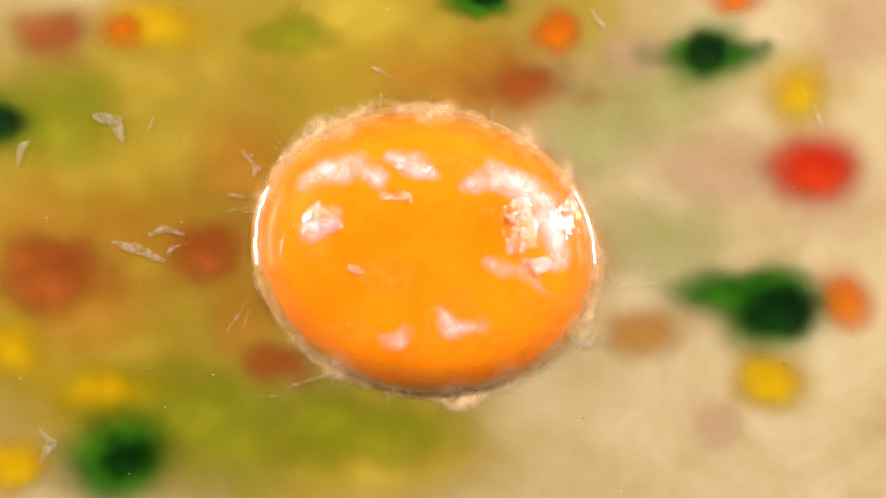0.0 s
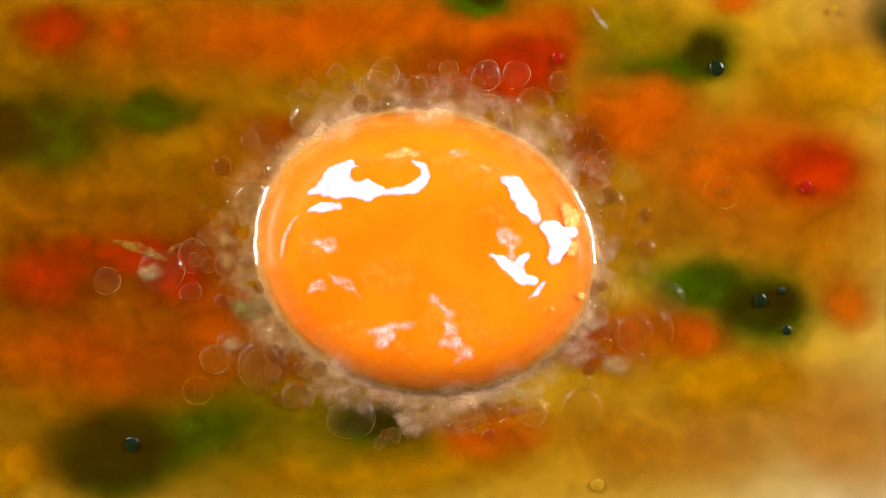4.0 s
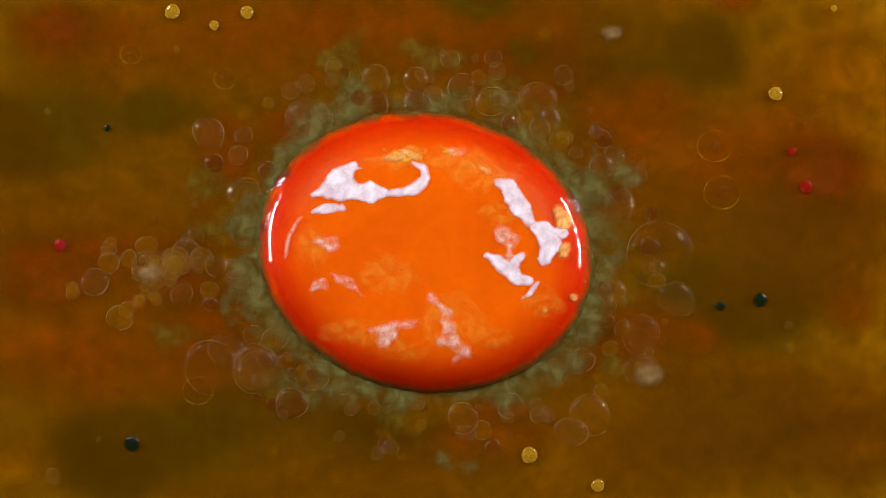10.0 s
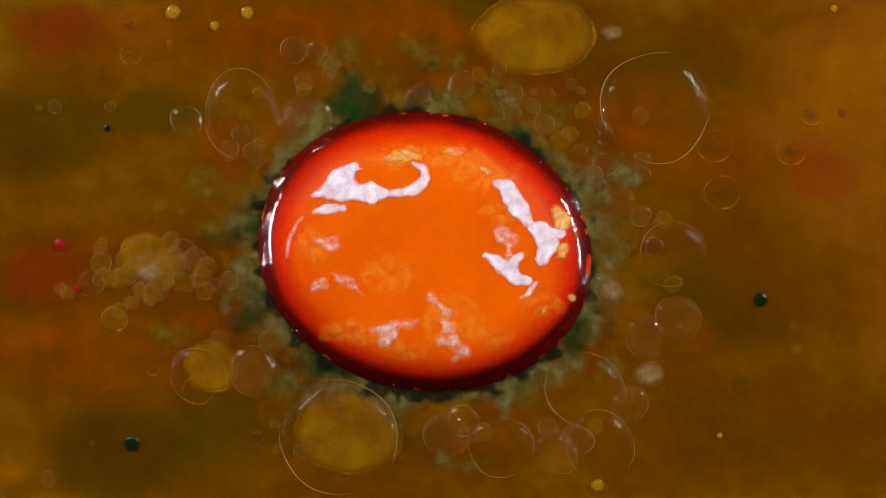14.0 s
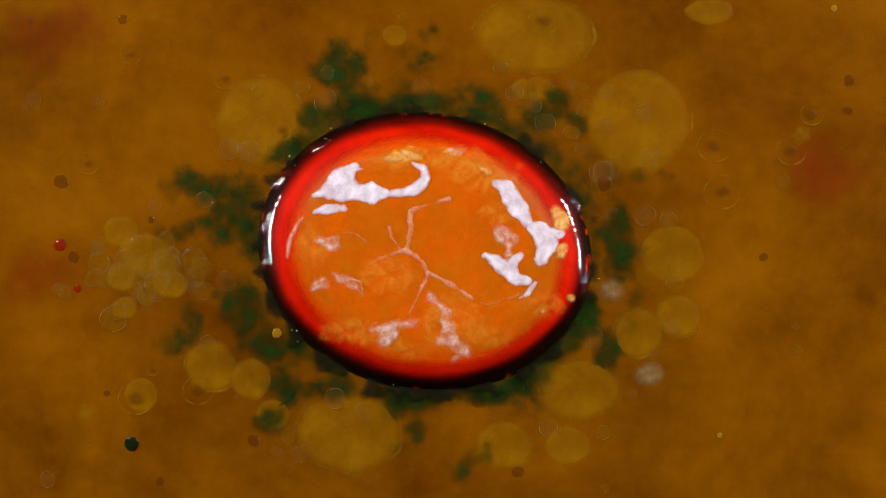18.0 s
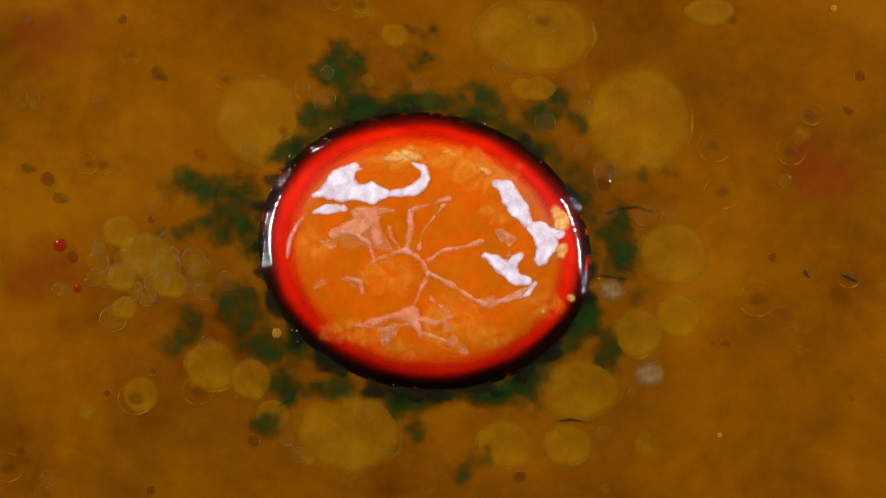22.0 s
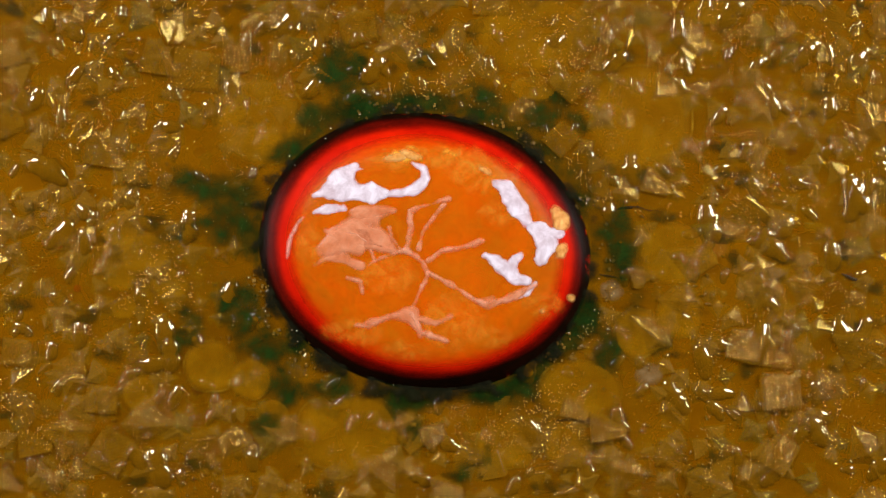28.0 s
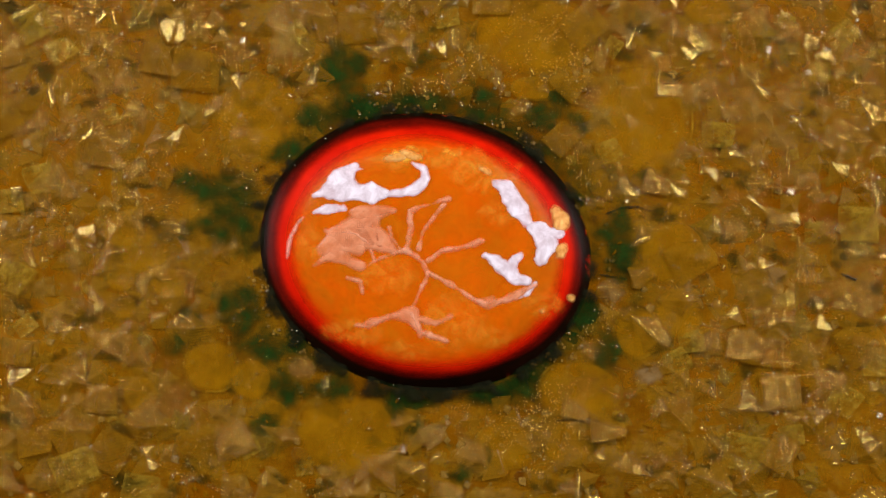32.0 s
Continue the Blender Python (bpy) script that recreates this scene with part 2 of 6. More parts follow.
# ---- shapes ----
MOVES = []                       # (object, rows) for motions()
rng = random.Random(7)


def vnoise(x, y, seed):
    """Smooth lattice noise, -1 to 1."""
    xi, yi = np.floor(x).astype(np.int64), np.floor(y).astype(np.int64)
    fx, fy = x - xi, y - yi
    fx, fy = fx * fx * (3 - 2 * fx), fy * fy * (3 - 2 * fy)

    def h(a, b):
        k = (a * 374761393 + b * 668265263 + seed * 2147483647) & 0xFFFFFFFF
        k = ((k ^ (k >> 13)) * 1274126177) & 0xFFFFFFFF
        return ((k ^ (k >> 16)) & 0xFFFF) / 32767.5 - 1
    return (h(xi, yi) * (1 - fx) + h(xi + 1, yi) * fx) * (1 - fy) + (h(xi, yi + 1) * (1 - fx) + h(xi + 1, yi + 1) * fx) * fy


def fbm(x, y, size, seed, octaves=4):
    total, amp = 0.0, 0.55
    for k in range(octaves):
        total = total + amp * vnoise(x / size * 2 ** k + 17.3 * seed, y / size * 2 ** k - 9.1 * seed, seed + k)
        amp *= 0.5
    return total


def blob(x, y, cx, cy, rx, ry, turn=0.0):
    """Plan units inside an ellipse (negative outside)."""
    c, s = math.cos(radians(turn)), math.sin(radians(turn))
    u, v = ((x - cx) * c + (y - cy) * s) / rx, (-(x - cx) * s + (y - cy) * c) / ry
    return (1 - np.sqrt(u * u + v * v)) * min(rx, ry)


def stroke(x, y, points):
    """Plan units inside a stroke through (x, y, half width) points."""
    best = np.full(np.shape(x), -1e9)
    for (ax, ay, aw), (bx, by, bw) in zip(points, points[1:]):
        dx, dy = bx - ax, by - ay
        f = np.clip(((x - ax) * dx + (y - ay) * dy) / (dx * dx + dy * dy + 1e-9), 0, 1)
        best = np.maximum(best, aw + (bw - aw) * f - np.hypot(x - ax - f * dx, y - ay - f * dy))
    return best


def world_xy(u, v, z=0.0):
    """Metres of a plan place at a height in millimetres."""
    k = UNIT * MM * (1 - z / HIGH)
    return (u - 784) * k, (441 - v) * k


# the yolk's dome: a flattened ellipse, its long axis turned a little
YC, YA, YB, YT, YH = (752, 446), 302.5, 258.6, 13.0, 4.4


def yolk_r(u, v):
    c, s = math.cos(radians(YT)), math.sin(radians(YT))
    p, q = ((u - YC[0]) * c + (v - YC[1]) * s) / YA, (-(u - YC[0]) * s + (v - YC[1]) * c) / YB
    return np.sqrt(p * p + q * q)


def dome(u, v):
    return YH * (1 - np.clip(yolk_r(u, v), 0, 1.3) ** 7)


def link(name, mesh, material, parent=None):
    ob = new(name, mesh)
    if material and not mesh.materials:
        mesh.materials.append(material)
    if parent:
        ob.parent = parent
    return ob


def part(name, bm, material, parent, label=""):
    mesh = bpy.data.meshes.new(name)
    for f in bm.faces:
        f.smooth = True
    bm.to_mesh(mesh)
    bm.free()
    ob = link(name, mesh, material, parent)
    return tagged(ob, label) if label else ob


def film(name, field, box, step, level, lift, soft, material, parent=None, sag=0.0):
    """A lens-shaped film where field > 0: it lies on level(u, v) mm, swells by lift mm, and 'cover' grows to 1 over soft plan units."""
    u0, v0, u1, v1 = box
    nu, nv = max(2, int((u1 - u0) / step) + 1), max(2, int((v1 - v0) / step) + 1)
    U, V = np.meshgrid(np.linspace(u0, u1, nu), np.linspace(v0, v1, nv), indexing="ij")
    F = field(U, V)
    F[0, :], F[-1, :], F[:, 0], F[:, -1] = [np.minimum(e, -1e-3) for e in (F[0, :], F[-1, :], F[:, 0], F[:, -1])]
    index, pts, faces = {}, [], []

    def corner(i, j):
        key = (i, j)
        if key not in index:
            index[key] = len(pts)
            pts.append((U[i, j], V[i, j], F[i, j]))
        return index[key]

    def cross(a, b):
        key = (a, b) if a < b else (b, a)
        if key not in index:
            fa, fb = F[key[0]], F[key[1]]
            f = fa / (fa - fb)
            index[key] = len(pts)
            pts.append((U[key[0]] + f * (U[key[1]] - U[key[0]]), V[key[0]] + f * (V[key[1]] - V[key[0]]), 0.0))
        return index[key]

    inside = F > 0
    some = inside[:-1, :-1] | inside[1:, :-1] | inside[1:, 1:] | inside[:-1, 1:]
    for i, j in zip(*np.nonzero(some)):
        ring = [(i, j), (i, j + 1), (i + 1, j + 1), (i + 1, j)]
        face = []
        for a, b in zip(ring, ring[1:] + ring[:1]):
            if inside[a]:
                face.append(corner(*a))
            if inside[a] != inside[b]:
                face.append(cross(a, b))
        if len(face) > 2:
            faces.append(face)
    P = np.array(pts) if pts else np.zeros((1, 3))
    cover = np.clip(P[:, 2] / soft, 0, 1)
    cover = cover * cover * (3 - 2 * cover)
    mu, mv = (P[:, 0].min() + P[:, 0].max()) / 2, (P[:, 1].min() + P[:, 1].max()) / 2
    z = (level(P[:, 0], P[:, 1]) if callable(level) else level + 0 * P[:, 0]) + lift * cover - sag
    zc = float(z.mean())
    k = UNIT * MM * (1 - z / HIGH)
    kc = UNIT * MM * (1 - zc / HIGH)
    ox, oy = (mu - 784) * kc, (441 - mv) * kc
    co = np.stack([(P[:, 0] - 784) * k - ox, (441 - P[:, 1]) * k - oy, (z - zc) * MM], 1)
    mesh = bpy.data.meshes.new(name)
    mesh.from_pydata(co.tolist(), [], faces)
    at = mesh.attributes.new("cover", "FLOAT", "POINT")
    at.data.foreach_set("value", cover.astype(np.float32))
    for f in mesh.polygons:
        f.use_smooth = True
    ob = link(name, mesh, material, parent)
    base = parent.location if parent else Vector((0, 0, 0))
    ob.location = Vector((ox, oy, zc * MM)) - base
    return ob


def moves(ob, rows):
    """Remember rows (seconds, east, north, up in millimetres from the rest place[, turn about z in degrees])."""
    MOVES.append((ob, ob.location.copy(), ob.rotation_euler.copy(), rows))


def span(cx, cy, rx, ry):
    return (cx - rx, cy - ry, cx + rx, cy + ry)


# ---- structure: table, unseen dark room, floor of egg white ----


def box_mesh(name, lo, hi, material, label, kind="structure"):
    bm = bmesh.new()
    bmesh.ops.create_cube(bm, size=1)
    for v in bm.verts:
        v.co = Vector([(a + b) / 2 + c * (b - a) for a, b, c in zip(lo, hi, v.co)])
    mesh = bpy.data.meshes.new(name)
    bm.to_mesh(mesh)
    bm.free()
    return tagged(link(name, mesh, material), label, name.split("_")[0], kind=kind)


box_mesh("floor", (-1, -1, -0.06), (1, 1, -0.03), GREY, "plain dark grey table surface under the egg white")
# walls and ceiling are an added shell out of view, dark against haze
box_mesh("wall_north", (-1, 1, -0.06), (1, 1.05, 1.2), GREY, "unseen dark grey wall added to cut stray light")
box_mesh("wall_south", (-1, -1.05, -0.06), (1, -1, 1.2), GREY, "unseen dark grey wall added to cut stray light")
box_mesh("wall_east", (1, -1.05, -0.06), (1.05, 1.05, 1.2), GREY, "unseen dark grey wall added to cut stray light")
box_mesh("wall_west", (-1.05, -1.05, -0.06), (-1, 1.05, 1.2), GREY, "unseen dark grey wall added to cut stray light")
box_mesh("ceiling", (-1.05, -1.05, 1.2), (1.05, 1.05, 1.25), GREY, "unseen dark grey ceiling added to cut stray light")
box_mesh("ground", (-0.38, -0.18, -0.03), (0.38, 0.18, 0.0), WHITE_PAN, "cream-coloured pool of raw egg white spread flat")

AMBER_Z, OCHRE_Z = 0.7, 0.95

# ---- dye clouds in the egg white ----
layer = [0.03]


def cloud(colour, cx, cy, rx, ry, label, turn=0.0, rough=0.5, rows=None, name="dye_spot", level=None):
    z = level if level is not None else layer[0]
    layer[0] += 0.004
    seed = int(cx * 3 + cy * 7) % 1000

    def field(x, y):
        size = min(rx, ry)
        return blob(x, y, cx, cy, rx, ry, turn) + rough * size * fbm(x, y, size * 1.3, seed, 3)
    big = max(rx, ry) + 0.6 * min(rx, ry)
    ob = film(name, field, span(cx, cy, big, big), max(6, min(rx, ry) / 12), z, 0.003, min(rx, ry) * 0.95, DYES[colour])
    tagged(ob, label, "dye spot" if name == "dye_spot" else "dye cloud", "dye in the egg white")
    if rows:
        moves(ob, rows)
    return ob


for row in ((300, 200, 620, 360), (230, 640, 560, 360), (720, 60, 480, 230), (600, 780, 380, 170), (120, 430, 460, 440)):
    cloud("gold", *row, "broad golden yellow wash of dye in egg white", name="dye_cloud")
for row in ((1190, 170, 210, 170), (1180, 420, 180, 130), (1050, 250, 130, 160)):
    cloud("mint", *row, "faint pale green wash of dye in egg white", name="dye_cloud")
for row in ((400, 740, 330, 150), (640, 770, 220, 90), (70, 200, 200, 120), (250, 690, 170, 90), (520, 60, 120, 50)):
    cloud("olive", *row, "blurred olive green wash of dye in egg white", name="dye_cloud")
for row in ((210, 400, 360, 130), (760, 140, 360, 110), (140, 540, 230, 110), (430, 290, 110, 150), (420, 560, 120, 120), (1130, 590, 130, 90)):
    cloud("apricot", *row, "blurred apricot wash of dye beside the yolk", name="dye_cloud")
for row in ((930, 150, 150, 70), (110, 450, 150, 90), (370, 440, 110, 90), (500, 640, 110, 70), (110, 55, 120, 80)):
    cloud("brown", *row, "blurred red-brown wash of dye beside the yolk", name="dye_cloud")
for row in ((1440, 330, 180, 140), (1260, 745, 75, 60), (1120, 90, 110, 70), (1510, 60, 140, 110), (1270, 300, 150, 100)):
    cloud("pink", *row, "soft pink wash of dye in egg white", name="dye_cloud")
for row in ((1415, 170, 120, 105), (1365, 680, 115, 90), (280, 45, 170, 95), (20, 620, 110, 105), (20, 830, 95, 75), (200, 690, 150, 90)):
    cloud("yellow", *row, "soft bright yellow dye spot in egg white", rough=0.35)
for row in ((1300, 2, 85, 50), (1495, 520, 85, 80), (985, 55, 60, 55), (215, 50, 80, 55)):
    cloud("orange", *row, "soft orange dye spot in egg white", rough=0.35)
# washes that run out over the egg white in the first seconds: place, size, where each comes from, when
for colour, cx, cy, rx, ry, ex, ey, t0, t1 in (
        ("orange", 560, 50, 560, 125, 0, -300, 0.2, 2.2), ("orange", 900, 70, 260, 110, -120, 330, 0.1, 1.4), ("orange", 1320, 320, 330, 170, 600, 60, 0.9, 3.2),
        ("orange", 1130, 210, 190, 130, -260, 120, 0.9, 2.6), ("apricot", 1420, 420, 300, 200, 520, 0, 0.8, 2.4), ("apricot", 1150, 400, 190, 130, -260, 20, 0.8, 2.4), ("yellow", 1500, 130, 210, 120, 380, 0, 1.2, 3.3), ("orange", 130, 620, 340, 150, -640, 0, 0.05, 1.5), ("orange", 380, 560, 150, 150, 260, -60, 0.05, 1.2),
        ("orange", 1170, 610, 190, 100, -330, -130, 0.6, 1.8), ("yellow", 1290, 670, 240, 95, -560, -190, 1.2, 3.4), ("orange", 870, 780, 170, 80, -60, -260, 1.8, 3.6), ("apricot", 1180, 790, 330, 130, -300, -320, 0.7, 2.4), ("apricot", 1480, 760, 230, 150, 420, 0, 1.0, 2.8), ("orange", 1235, 600, 85, 60, -360, -140, 0.9, 2.2), ("pink", 1270, 755, 100, 60, -400, -260, 1.0, 2.4), ("yellow", 640, 830, 330, 70, 0, 240, 1.2, 2.8),
        ("red", 110, 50, 105, 72, -60, -200, 0.6, 2.4), ("red", 220, 455, 230, 62, -420, 10, 0.1, 1.3), ("red", 300, 500, 140, 62, 300, -30, 0.5, 2.0), ("red", 80, 495, 150, 85, -260, 0, 0.6, 2.4), ("red", 940, 90, 110, 50, -120, 280, 1.2, 2.8), ("brown", 780, 120, 190, 75, -20, 260, 0.05, 1.0), ("red", 910, 125, 130, 75, -120, 250, 0.2, 1.3),
        ("brown", 500, 225, 110, 60, 160, 160, 0.5, 1.8), ("brown", 1045, 600, 90, 65, -210, -110, 0.4, 1.8), ("brown", 1040, 270, 90, 100, -180, 110, 1.0, 2.8),
        ("green", 90, 235, 180, 95, -330, -60, 0.8, 2.8), ("green", 240, 195, 170, 60, -560, 20, 1.6, 3.4), ("green", 360, 770, 240, 105, -330, 260, 0.05, 1.2), ("olive", 600, 800, 240, 90, -200, 260, 0.4, 2.4),
        ("green", 640, 745, 110, 60, 60, -210, 0.6, 2.2), ("green", 1230, 500, 190, 75, 110, 20, 0.2, 2.4), ("green", 1180, 110, 170, 50, 90, -20, 1.2, 3.0), ("olive", 1130, 60, 130, 70, -330, 300, 1.4, 3.2)):
    k = UNIT
    cloud(colour, cx, cy, rx, ry, "blurred %s dye running out over the egg white" % colour, name="dye_cloud", rough=0.4,
          rows=[(0, ex * k, -ey * k, 0), (t0, ex * k, -ey * k, 0), ((t0 + t1) / 2, ex * k * 0.4, -ey * k * 0.4, 0), (t1, 0, 0, 0), (32, 0, 0, 0)])

for row in ((850, 0, 95, 50), (1250, 95, 105, 95), (1365, 545, 150, 125), (1270, 520, 140, 70), (0, 215, 120, 90), (215, 815, 165, 130)):
    cloud("green", *row, "soft dark green dye spot in egg white", rough=0.35)
for row in ((1455, 300, 125, 95),):
    cloud("red", *row, "soft red dye spot in egg white", rough=0.35)
cloud("brown", 90, 482, 150, 90, "soft dull red dye spot in egg white")
cloud("red", 85, 488, 110, 80, "soft red dye spot deepening in egg white", rough=0.35, rows=[(0, -230 * UNIT, 0, 0), (0.2, -215 * UNIT, 0, 0), (1.2, 0, 0, 0), (32, 0, 0, 0)])
for row in ((1250, 95, 60, 52), (1372, 545, 70, 58), (215, 818, 95, 74), (0, 215, 60, 48), (855, -2, 46, 24)):
    cloud("deep", *row, "blackish green core of a dye spot", rough=0.35)
for cx, cy, rx, ry, ex, ey in ((10, 235, 135, 88, -200, -40), (205, 800, 165, 112, -60, 260), (650, 750, 140, 60, 60, -200), (1340, 540, 100, 62, 40, 10)):
    cloud("deep", cx, cy, rx, ry, "blackish green dye thickening in egg white", rough=0.4, rows=[(0, ex * UNIT, -ey * UNIT, 0), (0.6, ex * UNIT, -ey * UNIT, 0), (2.8, 0, 0, 0), (32, 0, 0, 0)])

# dye that thickens once the washes have run out
for colour, cx, cy, rx, ry, ex, ey in (("deep", 1350, 548, 160, 105, 520, 0), ("deep", 1245, 95, 140, 95, 500, -60), ("deep", 30, 240, 120, 80, -300, 0), ("red", 88, 485, 135, 90, -340, 0), ("red", 1452, 302, 100, 70, 340, 0),
                                       ("red", 520, 225, 110, 60, 200, 180), ("brown", 330, 480, 170, 90, 360, -20), ("brown", 960, 130, 150, 80, -150, 260)):
    cloud(colour, cx, cy, rx, ry, "%s dye thickening in the egg white" % ("blackish green" if colour == "deep" else "deep " + colour), name="dye_cloud", rough=0.5,
          rows=[(0, ex * UNIT, -ey * UNIT, 0), (3.3, ex * UNIT, -ey * UNIT, 0), (4.4, ex * 0.4 * UNIT, -ey * 0.4 * UNIT, 0), (5.4, 0, 0, 0), (32, 0, 0, 0)])

# ---- liquids that close over the dye ----


def sheet(name, cx, cy, rx, ry, level, material, label, rows, seed):
    def field(x, y):
        return blob(x, y, cx, cy, rx, ry) + 60 * fbm(x, y, 420, seed)
    ob = film(name, field, span(cx, cy, rx * 1.1, ry * 1.1), 40, level, 0.02, 420, material)
    tagged(ob, label, "liquid", kind="stuff")
    moves(ob, rows)


sheet("honey_wash", 500, 320, 1350, 850, 0.46, HONEY, "thin orange honey-coloured liquid spreading over the dye",
      [(0, -160, 0, 0), (0.3, -152, 0, 0), (1.2, -60, 0, 0), (2.0, 0, 0, 0), (3.0, 10, 0, 0), (3.6, 13, 0, 0), (5.2, 22, -6, 0), (32, 22, -6, 0)], 11)
sheet("amber_liquid", 784, 441, 1900, 1500, AMBER_Z, AMBER, "thin brown amber liquid closing over the dye",
      [(0, -200, 0, 0), (2.6, -195, 0, 0), (3.5, -172, 0, 0), (5.4, -10, 0, 0), (6.5, 0, 0, 0), (32, 0, 0, 0)], 3)
sheet("amber_liquid", 784, 441, 1900, 1500, AMBER_Z + 0.1, CLOUDED, "cloudy brown amber liquid thickening over the dye",
      [(0, -200, 0, 0), (7, -200, 0, 0), (9, -110, 0, 0), (11, -20, 0, 0), (12.5, 0, 0, 0), (32, 0, 0, 0)], 4)
sheet("ochre_gel", 784, 441, 1900, 1500, OCHRE_Z, OCHRE, "drying ochre gel skin over the amber liquid",
      [(0, 205, 60, 0), (10, 205, 60, 0), (13, 165, 44, 0), (14.4, 125, 30, 0), (17, 10, 0, 0), (20, 0, 0, 0), (32, 0, 0, 0)], 5)

# ---- the yolk and all that sits on it ----
yolk = new("egg_yolk")
yolk.location = (*world_xy(*YC), 0)
yolk.scale = (1.025, 0.992, 1)
tagged(yolk, "glossy orange raw egg yolk drying in egg white", "egg yolk")


def polar(name, material, label, r0, r1, height, rings, around=240, fade=None, wob=0.012, seed=2):
    """A ring or disc of the yolk between the radii r0 and r1."""
    pts, faces, cover = [], [], []
    for i in range(rings + 1):
        f = i / rings
        for j in range(around):
            a = 2 * math.pi * j / around
            r = (r0 + (r1 - r0) * f)
            r *= 1 + wob * float(fbm(np.array(2.5 * math.cos(a)), np.array(2.5 * math.sin(a)), 1.0, seed, 3))
            c, s = math.cos(radians(YT)), math.sin(radians(YT))
            p, q = YA * r * math.cos(a), YB * r * math.sin(a)
            u, v = YC[0] + p * c - q * s, YC[1] + p * s + q * c
            z = height(r)
            x, y = world_xy(u, v, z)
            pts.append((x - yolk.location.x, y - yolk.location.y, z * MM))
            cover.append(fade(f, u, v) if fade else 1.0)
    for i in range(rings):
        for j in range(around):
            k = (j + 1) % around
            faces.append((i * around + j, (i + 1) * around + j, (i + 1) * around + k, i * around + k))
    mesh = bpy.data.meshes.new(name)
    mesh.from_pydata(pts, [], faces)
    mesh.attributes.new("cover", "FLOAT", "POINT").data.foreach_set("value", np.array(cover, np.float32))
    for f in mesh.polygons:
        f.use_smooth = True
    ob = link(name, mesh, material, yolk)
    return tagged(ob, label) if label else ob


def smooth(a, b, x):
    f = min(1.0, max(0.0, (x - a) / (b - a)))
    return f * f * (3 - 2 * f)


body = polar("yolk_body", YOLK, "smooth orange yolk", 0.002, 1.03, lambda r: YH * (1 - r ** 7), 60,
             fade=lambda f, u, v: 1 - smooth(0.91, 0.985, float(yolk_r(u, v)) + 0.02 * float(fbm(np.array(u), np.array(v), 40, 15, 3))))


def sunk(t):
    """How far the yolk has sunk, millimetres."""
    return float(np.interp(t, (0, 5, 10, 16, 32), (0, 0, -0.12, -0.23, -0.30)))


def eased(rows):
    """Rows given for a yolk that sinks twice as far, for this one."""
    times = sorted({r[0] for r in rows} | {5, 10, 16, 32})
    line = [[float(np.interp(t, [r[0] for r in rows], [r[k] for r in rows])) for k in (1, 2, 3)] for t in times]
    return [(t, x, y, z + float(np.interp(t, (0, 5, 10, 16, 32), (0, 0, 0.13, 0.27, 0.32)))) for t, (x, y, z) in zip(times, line)]


SINK = [(t, 0, 0, sunk(t)) for t in range(33)]
moves(body, SINK)


# the drying rim: thin stains one over the other, each soft towards the middle and a hair above the last
REDS = [film_material("orange_red_stain", (0.62, 0.030, 0.0008), (0.80, 0.06, 0.001), 6, alpha=0.55, rough=0.4, spec=0.03, power=1.1),
        film_material("red_stain", (0.56, 0.006, 0.0006), (0.78, 0.018, 0.0008), 6, alpha=0.62, rough=0.4, spec=0.03, power=1.1),
        film_material("red_rim", (0.50, 0.004, 0.0006), (0.80, 0.014, 0.0008), 5, alpha=0.85, rough=0.4, spec=0.03, power=0.9),
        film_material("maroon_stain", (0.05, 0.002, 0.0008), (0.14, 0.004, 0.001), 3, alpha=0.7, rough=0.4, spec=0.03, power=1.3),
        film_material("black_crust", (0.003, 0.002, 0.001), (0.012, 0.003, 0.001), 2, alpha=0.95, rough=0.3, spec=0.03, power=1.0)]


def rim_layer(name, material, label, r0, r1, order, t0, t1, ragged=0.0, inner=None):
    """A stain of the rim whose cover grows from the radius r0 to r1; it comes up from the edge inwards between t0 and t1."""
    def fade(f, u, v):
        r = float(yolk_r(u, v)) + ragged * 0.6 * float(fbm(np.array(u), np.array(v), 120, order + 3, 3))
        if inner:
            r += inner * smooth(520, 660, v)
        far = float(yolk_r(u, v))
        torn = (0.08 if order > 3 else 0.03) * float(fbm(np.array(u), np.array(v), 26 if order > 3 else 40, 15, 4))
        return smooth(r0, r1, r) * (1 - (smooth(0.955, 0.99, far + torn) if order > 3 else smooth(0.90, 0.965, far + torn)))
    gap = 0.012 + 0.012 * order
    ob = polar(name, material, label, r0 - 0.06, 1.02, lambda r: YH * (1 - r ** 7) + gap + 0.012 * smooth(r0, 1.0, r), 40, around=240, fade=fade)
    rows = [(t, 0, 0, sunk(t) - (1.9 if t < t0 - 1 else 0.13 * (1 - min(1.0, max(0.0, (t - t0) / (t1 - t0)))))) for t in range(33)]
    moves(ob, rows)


rim_layer("red_flush", REDS[0], "soft orange-red flush of the drying rim", 0.55, 0.95, 0, 4.8, 6.8)
rim_layer("red_flush", REDS[1], "soft red flush of the drying rim", 0.70, 0.96, 1, 6.2, 9, 0.03)
rim_layer("red_flush", REDS[1], "deeper red flush of the drying rim", 0.72, 0.93, 2, 8.2, 11.5, 0.03)
rim_layer("red_rim", REDS[2], "translucent bright red dried rim", 0.735, 0.85, 3, 13.2, 15.8, 0.03)
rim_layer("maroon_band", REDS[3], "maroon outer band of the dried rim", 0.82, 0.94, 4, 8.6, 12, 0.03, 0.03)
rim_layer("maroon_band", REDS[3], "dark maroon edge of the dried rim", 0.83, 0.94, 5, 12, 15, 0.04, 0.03)
